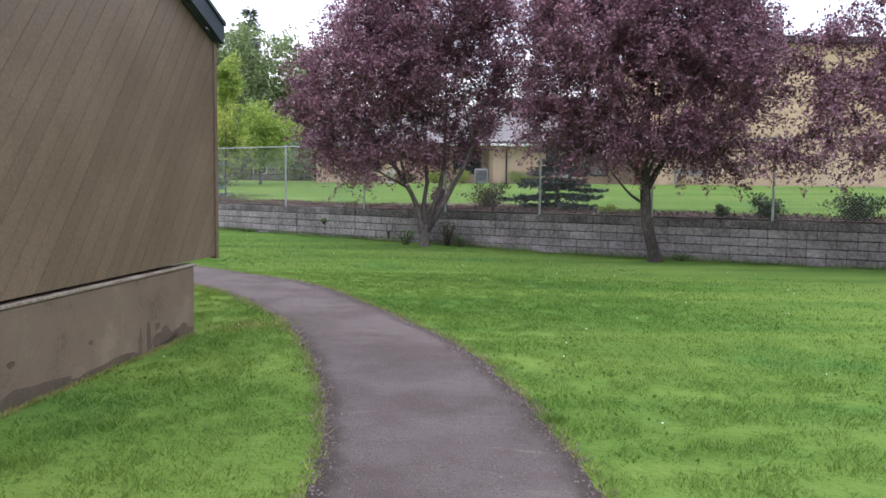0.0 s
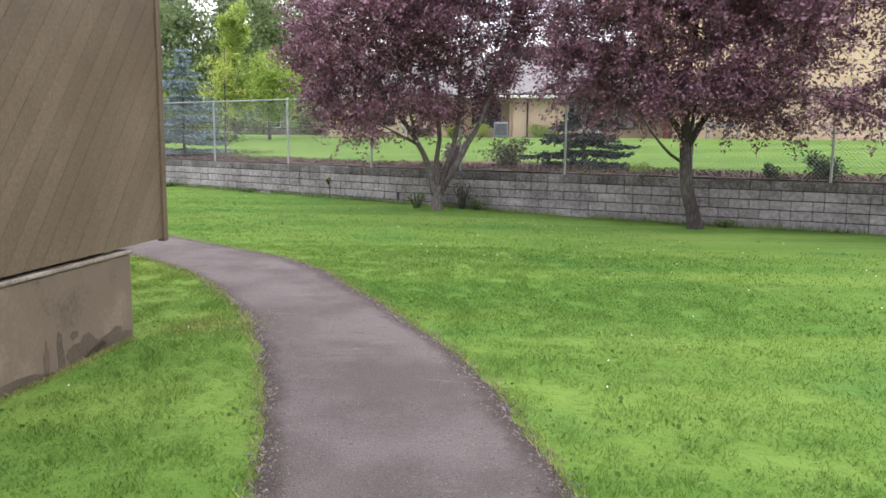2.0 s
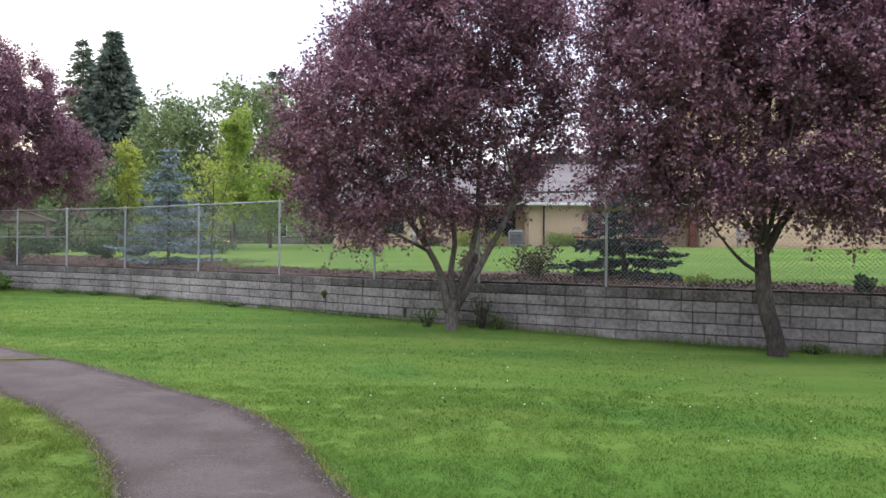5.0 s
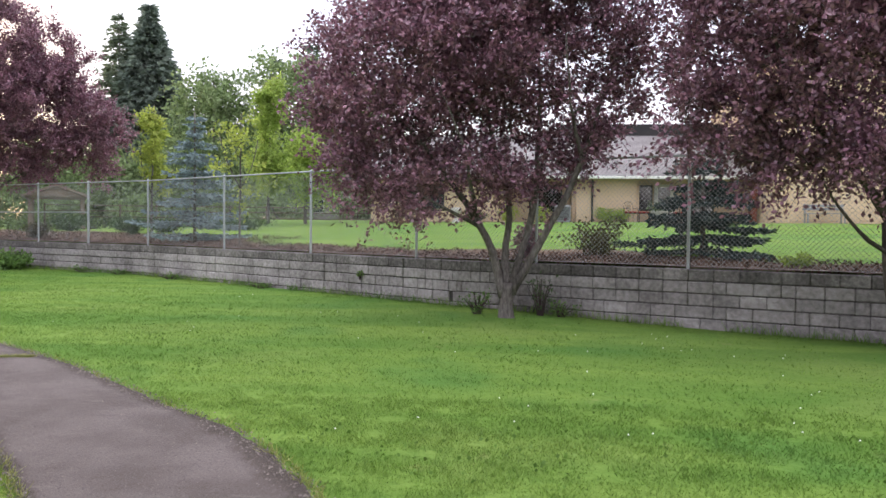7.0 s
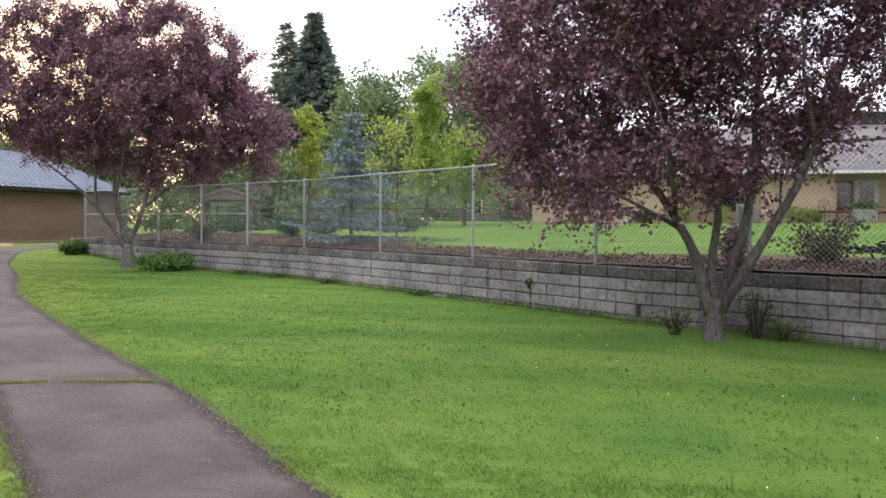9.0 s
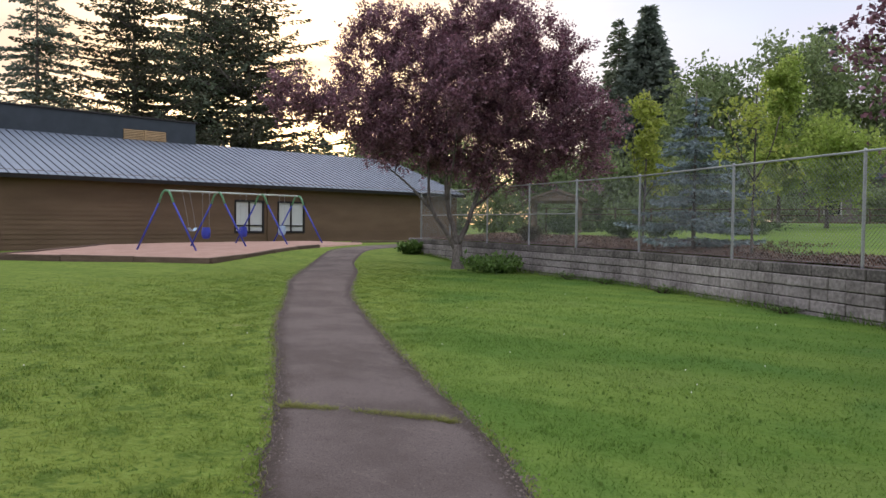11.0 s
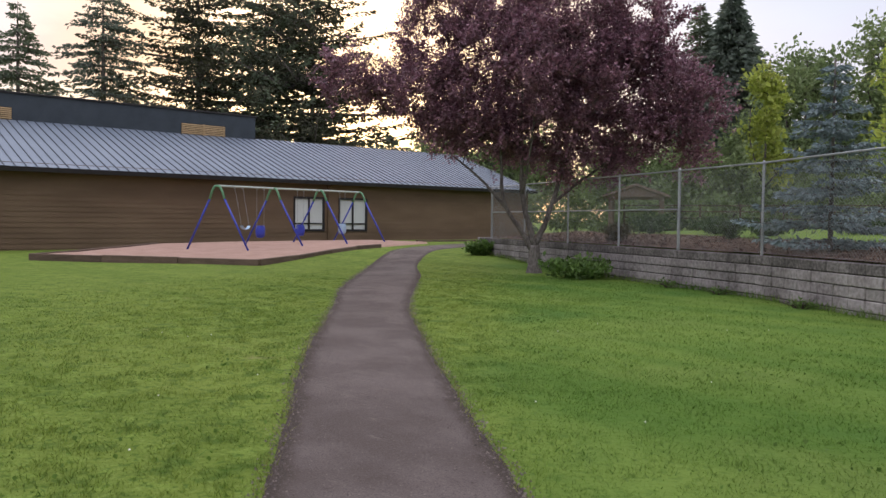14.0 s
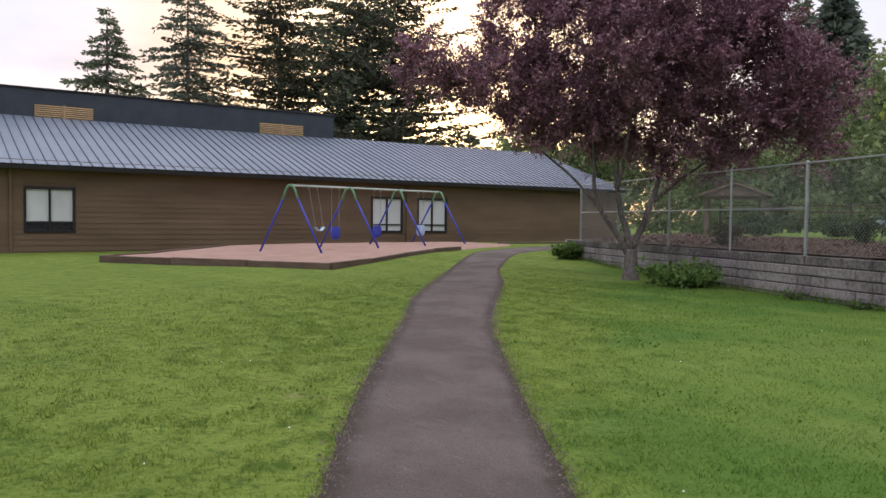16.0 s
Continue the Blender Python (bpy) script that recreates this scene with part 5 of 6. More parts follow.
# young trees and shrubs in the raised yard
conifer("blue_spruce", "young blue spruce with silvery branches in the mulch bed", (-9.75, 30.0, 0.75), 3.95, lambda f: 1.35 * (1 - f) ** 0.8 + 0.05, 5, "blue_needle", 22, 6, 0.1, 0.13, 0.05, 5, 0.06, ragged=0.35)
conifer("dark_spruce", "low dark blue-green spruce behind the chain-link fence", (3.2, 22.5, 0.78), 2.0, lambda f: 1.15 * (1 - f) ** 0.6 + 0.08, 6, "dark_needle", 12, 8, 0.15, 0.13, 0.12, 6, 0.07, ragged=0.35)
broad_tree("slender_tree", "slender young tree with sparse bright spring leaves", "tree", (-11.55, 31.0, 0.8), [(0, 0, -0.1), (0, 0, 0.8), (0.03, 0, 1.7)],
    [([None, (0.05, 0, 2.8), (0.1, 0.05, 4.3)], 0.03), ([(0.02, 0, 1.5), (-0.25, -0.1, 2.4), (-0.3, -0.1, 3.2)], 0.02), ([(0.02, 0, 1.4), (0.4, 0.2, 2.0), (0.6, 0.3, 2.3)], 0.018)],
    [((0.1, 0.05, 3.6), (0.2, 0.2, 1.15)), ((0.12, 0.1, 2.5), (0.3, 0.3, 0.5)), ((0.45, 0.3, 1.9), (0.3, 0.3, 0.2))], 105, 24, 0.13, "yellow_leaf", 51, 0.04, 0.09, clump=0.12)
broad_tree("staked_tree", "thin young tree with yellow-green leaves near the fence", "tree", (-7.6, 27.75, 0.76), [(0, 0, -0.1), (0, 0, 0.8), (0.02, 0, 1.6)],
    [([None, (0.02, 0, 2.4), (0.05, 0, 3.6)], 0.025), ([None, (-0.3, -0.1, 2.3), (-0.5, -0.2, 3.0)], 0.018), ([None, (0.3, 0.1, 2.2), (0.45, 0.1, 2.9)], 0.018)],
    [((-0.15, -0.05, 2.4), (0.65, 0.6, 0.9)), ((-0.35, -0.1, 3.0), (0.3, 0.3, 0.6)), ((0.35, 0.1, 2.2), (0.4, 0.4, 0.6))], 60, 15, 0.11, "yellow_leaf", 52, 0.032, 0.12, clump=0.2)
broad_tree("columnar_tree", "tall columnar tree in bright green spring leaf", "tree", (-12.8, 47.0, 1.5), [(0, 0, -0.1), (0, 0, 1.0), (0, 0, 1.8)],
    [([None, (0.1, 0, 3.5), (0, 0, 6.6)], 0.07), ([None, (-0.5, 0, 2.8), (-0.7, 0, 3.8)], 0.04), ([None, (0.6, 0, 2.8), (0.9, 0, 3.6)], 0.04)],
    [((0, 0, 4.6), (0.55, 0.55, 2.3)), ((0.1, 0, 2.6), (0.85, 0.8, 1.0)), ((0.05, 0, 6.5), (0.36, 0.36, 0.8))], 360, 46, 0.15, "fresh", 53, 0.09, 0.16, clump=0.2)
broad_tree("garden_tree", "rounded garden tree in bright green spring leaf", "tree", (-10.6, 46.0, 1.5), [(0, 0, -0.1), (0, 0, 0.8), (0, 0, 1.4)],
    [([None, (0.3, 0, 2.4), (0.5, 0, 3.6)], 0.06), ([None, (-0.5, 0, 2.3), (-0.9, 0, 3.0)], 0.05)],
    [((0.3, 0, 2.8), (1.2, 1.2, 1.2)), ((1.1, 0, 2.4), (1.0, 1.0, 0.9))], 170, 55, 0.17, "fresh", 54, 0.08, 0.3)

# the distance
conifer("sequoia", "tall dark conical sequoia in the distance", (-40.4, 92.5, 0.8), 24.6, lambda f: 9.0 * (1 - f) ** 1.02 * min(1, 0.55 + f * 3) + 0.08, 61, "fir", 80, 12, 0.2, 0.8, 0.05, 4, 0.7, "distant conifers", 0.1)
conifer("fir_tree", "tall ragged fir beside the sequoia", (-43.6, 92.0, 0.8), 23.6, lambda f: 3.9 * (1 - f) ** 0.75 + 0.15, 62, "cedar", 60, 11, 0.25, 0.55, 0.05, 3, 0.5, "distant conifers", 0.35)
conifer("fir_tree", "distant dark fir rising above the broad-leaved trees", (-30.5, 126.0, 1.0), 27.5, lambda f: 2.9 * (1 - f) ** 0.7 + 0.2, 63, "fir", 40, 9, 0.25, 1.0, 0.1, 4, 0.5, "distant conifers", 0.3)
conifer("fir_tree", "distant slim fir above the broad-leaved trees", (-35.5, 124.0, 1.0), 25.0, lambda f: 2.6 * (1 - f) ** 0.7 + 0.2, 64, "cedar", 36, 8, 0.25, 1.0, 0.1, 4, 0.4, "distant conifers", 0.3)
for x, y, r, h, seed in ((-28.5, 81, 4.6, 15.2, 71), (-22.5, 83, 4.8, 16.8, 72), (-34, 86, 4.2, 11.5, 73), (-16.5, 86, 4.6, 15.5, 74), (-46, 80, 4.6, 8.0, 75), (-55, 76, 4.8, 8.5, 76), (-39, 78, 4.0, 6.0, 77), (-27, 78, 4.2, 6.0, 78), (-62, 72, 4.8, 9.0, 79)):
    broad_tree("broadleaf_tree", "large distant broad-leaved tree in mid-green leaf", "tree", (x, y, 0.9), [(0, 0, -0.2), (0, 0, 1.5), (0.1, 0, 3.0)],
        [([None, (-r * 0.3, 0, h * 0.5), (-r * 0.5, 0, h * 0.75)], 0.22), ([None, (r * 0.3, 0.5, h * 0.5), (r * 0.5, 0.5, h * 0.75)], 0.22), ([None, (0, -0.5, h * 0.55), (0, -0.5, h * 0.9)], 0.22)],
        [((0, 0, h * 0.78), (r * 0.7, r * 0.7, h * 0.22)), ((-r * 0.45, 0, h * 0.56), (r * 0.6, r * 0.7, h * 0.24)), ((r * 0.45, 0, h * 0.58), (r * 0.6, r * 0.7, h * 0.25)), ((0, 0, h * 0.36), (r * 0.9, r * 0.9, h * 0.2))],
        340, 34, 0.44, "oak", seed, 0.3, 0.55, clump=0.9, group="distant broad-leaved trees")
for x, y, r, h, seed in ((-19.5, 73, 2.8, 4.2, 201), (-13.5, 73, 2.6, 2.6, 202), (-8.0, 71, 2.6, 3.0, 203), (-3.0, 69, 2.4, 3.4, 204), (-25.5, 74, 3.0, 4.0, 205), (-45.0, 72, 3.0, 3.8, 206), (-50.0, 69, 2.8, 4.0, 207), (-39.5, 74, 3.0, 3.8, 208), (-32.5, 74.5, 3.0, 3.8, 209)):
    broad_tree("hedge_tree", "dark green rounded hedge tree at the back of the yard", "tree", (x, y, land_z(x, y)), [(0, 0, -0.2), (0, 0, 0.4), (0, 0, 0.9)],
        [([None, (-r * 0.3, 0, h * 0.5), (-r * 0.4, 0, h * 0.75)], 0.1), ([None, (r * 0.3, 0, h * 0.5), (r * 0.4, 0, h * 0.75)], 0.1)],
        [((0, 0, h * 0.62), (r * 0.9, r * 0.9, h * 0.34)), ((-r * 0.4, 0, h * 0.32), (r * 0.8, r * 0.8, h * 0.3)), ((r * 0.4, 0, h * 0.32), (r * 0.8, r * 0.8, h * 0.3))],
        130, 30, 0.32, "oak", seed, 0.14, 0.35, clump=0.5, group="hedge trees")
PINES = [(-77.5, 36.6, 19.6, 6.4, "cedar", 81, 0.22, 0.85), (-73.6, 42.2, 22.5, 5.4, "fir", 82, 0.3, 0.6), (-70.2, 49.3, 24.5, 6.4, "pine", 83, 0.5, 0.42), (-67.3, 54.4, 24.0, 5.6, "cedar", 84, 0.5, 0.4), (-64.8, 57.9, 24.5, 7.2, "pine", 85, 0.5, 0.45),
         (-70.0, 62.0, 11.5, 5.0, "fir", 86, 0.3, 0.6), (-64.0, 66.0, 10.0, 4.6, "cedar", 89, 0.3, 0.6), (-57.0, 75.0, 9.5, 4.4, "cedar", 90, 0.3, 0.6), (-66.0, 53.0, 10.5, 4.6, "cedar", 91, 0.3, 0.6), (-72.0, 45.0, 10.5, 4.4, "fir", 92, 0.3, 0.6), (-76.0, 40.0, 9.5, 4.4, "cedar", 93, 0.3, 0.7)]
for x, y, h, r, needle, seed, rag, taper in PINES:
    conifer("pine_tree" if rag > 0.4 else "fir_tree", "tall dark evergreen standing behind the school roof, backlit", (x, y, -0.1), h, (lambda r, taper: lambda f: r * (1 - f) ** taper + 0.25)(r, taper), seed, needle, (34 if rag > 0.4 else 40) if h > 15 else 26, 10 if rag > 0.4 else 8, -0.04 if rag > 0.4 else 0.24, 0.4 if h > 15 else 0.6, 0.2 if rag > 0.4 else 0.06, 3.4, 0.4, "evergreens behind the school", rag)

# ---- shrubs and weeds ----


def shrub(name, label, category, x, y, z, r, h, count, leaf, material, seed, stems=9, upright=0.5, group=""):
    rng = np.random.default_rng(seed)
    t = thing(name, label, category, group, at=(x, y, z))
    g = Geo()
    pos, way = [], []
    for k in range(stems):
        w, f = rng.uniform(0, 2 * math.pi), rng.uniform(0.2, 0.95)
        tip = np.array((math.cos(w) * r * f, math.sin(w) * r * f, h * (1 - 0.45 * f * f) * rng.uniform(0.75, 1.0)))
        mid = tip * np.array((0.45, 0.45, 0.5))
        g.tube([(0.15 * tip[0], 0.15 * tip[1], -0.05), tuple(mid), tuple(tip)], [0.012, 0.008, 0.003], 4, False)
        m = count // stems
        u = rng.uniform(0.15, 1.05, (m, 1))
        p = np.where(u < 0.5, mid * u * 2, mid + (tip - mid) * (u - 0.5) * 2)
        pos.append(p + rng.normal(size=(m, 3)) * np.array((r, r, h * 0.5)) * 0.17)
        way.append(np.repeat((tip / np.linalg.norm(tip) * upright + np.array((0, 0, upright)))[None], m, 0))
    pos = np.concatenate(pos)
    pos[:, 2] = np.maximum(pos[:, 2], 0.01)
    part("stem_growth", g, M["twig"], t)["kind"] = "stuff"
    part("foliage", leaf_mesh("foliage", pos, np.concatenate(way), leaf, M[material], rng), None, t)
    return t


def on_yard(x, y):
    return yard_z(x, y) + 0.02


for x, y, r, h, mat, seed, label in (
    (1.35, 23.05, 0.75, 0.75, "bronze", 101, "bronze-green shrub in the mulch bed"),
    (7.5, 18.5, 0.45, 0.62, "shrub", 102, "upright grey-green lavender-like shrub behind the fence"),
    (9.2, 17.7, 0.75, 0.72, "shrub", 103, "wide green shrub behind the fence"),
    (10.5, 17.0, 0.7, 0.75, "shrub", 104, "wide green shrub behind the fence"),
    (4.2, 20.3, 0.22, 0.26, "fresh", 105, "small bright green plant in the mulch"),
    (6.6, 19.0, 0.18, 0.3, "shrub", 106, "small thin plant in the mulch"),
    (-0.1, 22.3, 0.4, 0.7, "plum", 107, "small purple-leaved shrub behind the wall"),
    (-13.6, 34.0, 0.45, 0.7, "shrub", 108, "small dark shrub in the yard"),
    (-16.8, 33.4, 0.6, 0.6, "bronze", 110, "low twiggy shrub behind the fence")):
    shrub("shrub", label, "shrub", x, y, on_yard(x, y), r, h, 1300, 0.075, mat, seed)
for x, y, r, h, seed in ((-19.3, 39.8, 1.2, 0.75, 111), (-16.6, 39.5, 1.0, 0.6, 112), (-14.2, 38.0, 0.9, 0.55, 113), (-11.8, 40.0, 1.6, 0.5, 114)):
    shrub("hedge_shrub", "low rounded green hedge shrub in the yard", "shrub", x, y, on_yard(x, y), r, h, 1800, 0.11, "shrub", seed, 16)
for x, y, r, h, mat, seed in ((1.2, 49.0, 0.7, 0.8, "yellow_leaf", 121), (4.6, 49.3, 0.75, 0.8, "fresh", 122), (5.4, 49.3, 0.6, 0.7, "fresh", 123), (-0.6, 49.2, 0.8, 0.9, "yellow_leaf", 124), (-2.4, 49.4, 0.8, 0.6, "bronze", 125)):
    shrub("garden_shrub", "bright garden shrub against the house wall", "shrub", x, y, on_yard(x, y), r, h, 1200, 0.1, mat, seed)
# rough plants at the wall's foot
for x, y, r, h, mat, seed in ((-16.1, 30.75, 1.15, 0.55, "weed", 131), (-23.2, 34.6, 0.5, 0.45, "weed", 132), (0.12, 20.95, 0.3, 0.78, "shrub", 133), (-0.98, 20.8, 0.32, 0.42, "weed", 134), (0.45, 20.9, 0.3, 0.3, "weed", 135), (-6.2, 25.25, 0.42, 0.12, "weed", 137), (-9.4, 27.55, 0.44, 0.15, "weed", 138), (-13.1, 29.75, 0.44, 0.2, "weed", 139), (-11.6, 29.0, 0.4, 0.15, "weed", 142), (5.5, 18.3, 0.25, 0.16, "weed", 141), (-3.55, 23.55, 0.08, 0.13, "weed", 136)):
    z = ground_z(x, y) if seed != 136 else 0.34
    shrub("weed_clump", "rough clump of tall weeds at the block wall's foot", "weeds", x, y, z, r, h, (1500 if r > 0.45 else 190) if r > 0.2 else 60, 0.15 if r > 0.45 else 0.06, mat, seed, 18)

# ---- house beyond the yard ----


def house():
    h = thing("house", "tan house with a grey shingled roof across the raised lawn", "house")
    zb, eave = 1.3, 4.12
    # low wing: walls with a recess and a glazed door
    w = Geo()
    w.box((3.05, 50, zb), (6.2, 50.25, eave))
    w.box((6.2, 51.6, zb), (12.3, 51.85, eave))
    w.box((-0.5, 51.6, zb), (3.05, 51.85, eave))
    w.box((6.2, 50.25, zb), (6.4, 51.6, eave))
    w.box((2.85, 50.25, zb), (3.05, 51.6, eave))
    w.box((-8, 50, zb), (-0.5, 50.25, eave))
    part("wall", w, M["tan"], h, "tan painted wall")
    part("roof", Geo().add([(-8.5, 49.3, eave), (12.4, 49.3, eave), (12.4, 57, eave + 2.9), (-8.5, 57, eave + 2.9), (-8.5, 49.3, eave - 0.16), (12.4, 49.3, eave - 0.16), (12.4, 57, eave + 2.6), (-8.5, 57, eave + 2.6)], [(0, 1, 2, 3), (7, 6, 5, 4), (0, 4, 5, 1), (1, 5, 6, 2), (2, 6, 7, 3), (3, 7, 4, 0)]), M["shingle"], h, "light grey shingled roof")
    part("upper_roof", Geo().box((2.5, 57, eave + 2.4), (13, 66, eave + 3.6)), M["dark_roof"], h, "dark upper roof band")
    part("gutter", Geo().soft_box((-8.5, 49.17, eave - 0.2), (12.4, 49.29, eave - 0.04), 0.02), M["white"], h, "pale eaves gutter")
    for x in (3.9,):
        part("downspout", Geo().soft_box((x - 0.05, 49.88, zb), (x + 0.05, 49.985, eave - 0.2), 0.01), M["dark_trim"], h)
    door = part("door", Geo().box((7.4, 51.5, zb), (8.45, 51.58, 3.75)), M["white"], h, "white glazed patio door")
    part("pane", Geo().box((7.62, 51.47, 1.9), (8.25, 51.495, 3.6)), M["glass"], door)
    for x0, x1, z0, z1 in ((6.5, 7.3, 2.3, 3.7), (0.6, 2.4, 2.2, 3.7), (8.9, 10.6, 2.2, 3.7), (-6, -4, 2.3, 3.6)):
        y = 51.5 if x0 > 0 else 49.9
        win = part("window", Geo().box((x0, y, z0), (x1, y + 0.08, z1)), M["dark_trim"], h, "dark window")
        part("pane", Geo().box((x0 + 0.08, y - 0.02, z0 + 0.08), (x1 - 0.08, y - 0.004, z1 - 0.08)), M["glass"], win)
    part("porch_post", Geo().soft_box((11.9, 49.4, zb), (12.25, 49.75, eave - 0.2), 0.02), M["brick_red"], h, "red-brown porch post")
    # tall wing with broad panel courses
    core = Geo().box((12.4, 45.06, 1.0), (34, 45.3, 9.6))
    core.box((12.4, 45.3, 1.0), (12.65, 60, 9.6))
    part("tall_wall", core, M["tan"], h, "tall tan wall with broad level courses")
    z = 1.3
    while z < 9.5:
        part("panel", Geo().soft_box((12.4, 45.0, z), (34, 45.055, min(z + 0.44, 9.58)), 0.012), M["tan"], h)
        z += 0.455
    part("tall_roof", Geo().soft_box((12.0, 44.5, 9.6), (34.5, 62, 9.95), 0.05), M["dark_roof"], h, "dark flat roof edge")
    for x0, x1 in ((26.5, 28.0),):
        win = part("window", Geo().box((x0, 44.94, 2.3), (x1, 44.997, 3.9)), M["dark_trim"], h, "dark window")
        part("pane", Geo().box((x0 + 0.1, 44.92, 2.4), (x1 - 0.1, 44.937, 3.8)), M["glass"], win)


def garden_chair(x, y, turn):
    z = on_yard(x, y)
    c = thing("garden_chair", "black wrought-iron garden chair with a red cushion on the patio", "chair", "patio chairs", at=(x, y, z), turn=turn)
    for sx in (-0.24, 0.24):
        for sy in (-0.22, 0.22):
            part("leg", Geo().tube([(sx * 1.1, sy * 1.1, -0.05), (sx, sy, 0.42)], 0.014, 6), M["iron"], c)
    part("seat", Geo().soft_box((-0.27, -0.26, 0.42), (0.27, 0.26, 0.45), 0.01), M["iron"], c)
    part("cushion", Geo().soft_box((-0.25, -0.24, 0.452), (0.25, 0.24, 0.53), 0.03), M["cushion"], c, "red seat cushion")
    g = Geo()
    arch = [(-0.26, 0.45), (-0.27, 0.8), (-0.2, 0.98), (0, 1.04), (0.2, 0.98), (0.27, 0.8), (0.26, 0.45)]
    g.tube([(u, 0.25 + (v - 0.45) * 0.15, v) for u, v in arch], 0.014, 6)
    for u in (-0.17, -0.085, 0, 0.085, 0.17):
        g.tube([(u, 0.25, 0.45), (u * 0.6, 0.3, 0.75), (u, 0.33, 1.0 - abs(u) * 0.2)], 0.008, 5)
    part("backrest", g, M["iron"], c)
    for sx in (-0.27, 0.27):
        part("armrest", Geo().tube([(sx, 0.26, 0.68), (sx, -0.1, 0.69), (sx, -0.24, 0.62), (sx, -0.24, 0.42)], 0.014, 6), M["iron"], c)


def planter(x, y):
    z = on_yard(x, y)
    p = thing("planter", "round pale stone planter with leafy plants on the patio", "planter", at=(x, y, z))
    rings = [(0.24, -0.03), (0.3, 0.1), (0.4, 0.4), (0.45, 0.5), (0.45, 0.56), (0.38, 0.56), (0.36, 0.48)]
    vs = [(r * math.cos(k * math.pi / 9), r * math.sin(k * math.pi / 9), h) for r, h in rings for k in range(18)]
    fs = [(i * 18 + j, i * 18 + (j + 1) % 18, i * 18 + 18 + (j + 1) % 18, i * 18 + 18 + j) for i in range(len(rings) - 1) for j in range(18)] + [tuple(range(18)), tuple(108 + k for k in range(18))]
    part("pot", Geo().add(vs, fs), M["stone_pot"], p, smooth=False)
    rng = np.random.default_rng(9)
    q = rng.normal(size=(500, 3)) * np.array((0.24, 0.24, 0.14)) + np.array((0, 0, 0.68))
    q[:, 2] = np.maximum(q[:, 2], 0.5)
    part("plants", leaf_mesh("plants", q, np.repeat(np.array([[0, 0, 0.6]]), 500, 0), 0.13, M["shrub"], rng), None, p)["kind"] = "stuff"


def patio_table(x, y):
    z = on_yard(x, y)
    t = thing("patio_table", "round black iron patio table by the door", "table", at=(x, y, z))
    vs = [(0.55 * math.cos(k * math.pi / 10), 0.55 * math.sin(k * math.pi / 10), h) for h in (0.7, 0.74) for k in range(20)]
    part("tabletop", Geo().add(vs, [tuple(range(20))[::-1], tuple(range(20, 40))] + [(k, (k + 1) % 20, (k + 1) % 20 + 20, k + 20) for k in range(20)]), M["iron"], t)
    for k in range(4):
        w = math.pi / 4 + k * math.pi / 2
        part("leg", Geo().tube([(0.42 * math.cos(w), 0.42 * math.sin(w), -0.05), (0.3 * math.cos(w), 0.3 * math.sin(w), 0.4), (0.4 * math.cos(w), 0.4 * math.sin(w), 0.7)], 0.016, 6), M["iron"], t)


def condenser(x, y):
    z = on_yard(x, y)
    c = thing("air_conditioner", "grey outdoor air-conditioner unit beside the house wall", "air conditioner", at=(x, y, z))
    part("casing", Geo().soft_box((-0.4, -0.4, -0.05), (0.4, 0.4, 0.85), 0.04), M["grey_box"], c)
    for k in range(9):
        part("louvre", Geo().box((-0.34, -0.425, 0.1 + k * 0.075), (0.34, -0.405, 0.13 + k * 0.075)), M["dark_trim"], c)
    part("fan_grille", Geo().tube([(0, 0, 0.852), (0, 0, 0.875)], [0.33, 0.3], 16), M["iron"], c)


def bench(x, y):
    z = on_yard(x, y)
    b = thing("garden_bench", "pale grey garden bench against the tan wall", "bench", at=(x, y, z))
    for k in range(3):
        part("seat_slat", Geo().soft_box((-0.9, -0.2 + k * 0.14, 0.42), (0.9, -0.08 + k * 0.14, 0.45), 0.008), M["grey_box"], b)
    for k in range(2):
        part("back_slat", Geo().soft_box((-0.9, 0.22, 0.58 + k * 0.15), (0.9, 0.25, 0.69 + k * 0.15), 0.008), M["grey_box"], b)
    for sx in (-0.8, 0.8):
        part("leg", Geo().soft_box((sx - 0.03, -0.2, -0.05), (sx + 0.03, -0.14, 0.42), 0.006), M["grey_box"], b)
        part("leg", Geo().soft_box((sx - 0.03, 0.19, -0.05), (sx + 0.03, 0.25, 0.86), 0.006), M["grey_box"], b)


house()
garden_chair(5.75, 48.7, 20)
garden_chair(6.45, 48.9, -15)
garden_chair(8.2, 48.8, -60)
patio_table(7.5, 49.3)
planter(7.0, 47.6)
condenser(2.3, 49.4)
bench(13.7, 44.3)

# ---- things beyond the fence's far end ----


def shelter():
    s = thing("picnic_shelter", "open cedar-coloured garden shelter with a pitched roof", "shelter", at=(-31.0, 58.5, 0.75), turn=30)
    for x in (-1.6, 1.6):
        for y in (0, 3):
            part("post", Geo().soft_box((x - 0.14, y - 0.14, -0.8), (x + 0.14, y + 0.14, 2.3), 0.02), M["cedar_wood"], s)
    part("roof", Geo().prism([(-2.1, 2.25), (0, 3.0), (2.1, 2.25), (2.1, 2.4), (0, 3.15), (-2.1, 2.4)], 4.2, pose(0, -0.6, 0)), M["cedar_wood"], s)
    part("gable", Geo().prism([(-1.9, 2.3), (1.9, 2.3), (0, 2.97)], 0.05, pose(0, -0.45, 0)), M["cedar_wood"], s)
    part("beam", Geo().box((-1.8, -0.1, 2.12), (1.8, 0.1, 2.3)), M["cedar_wood"], s)


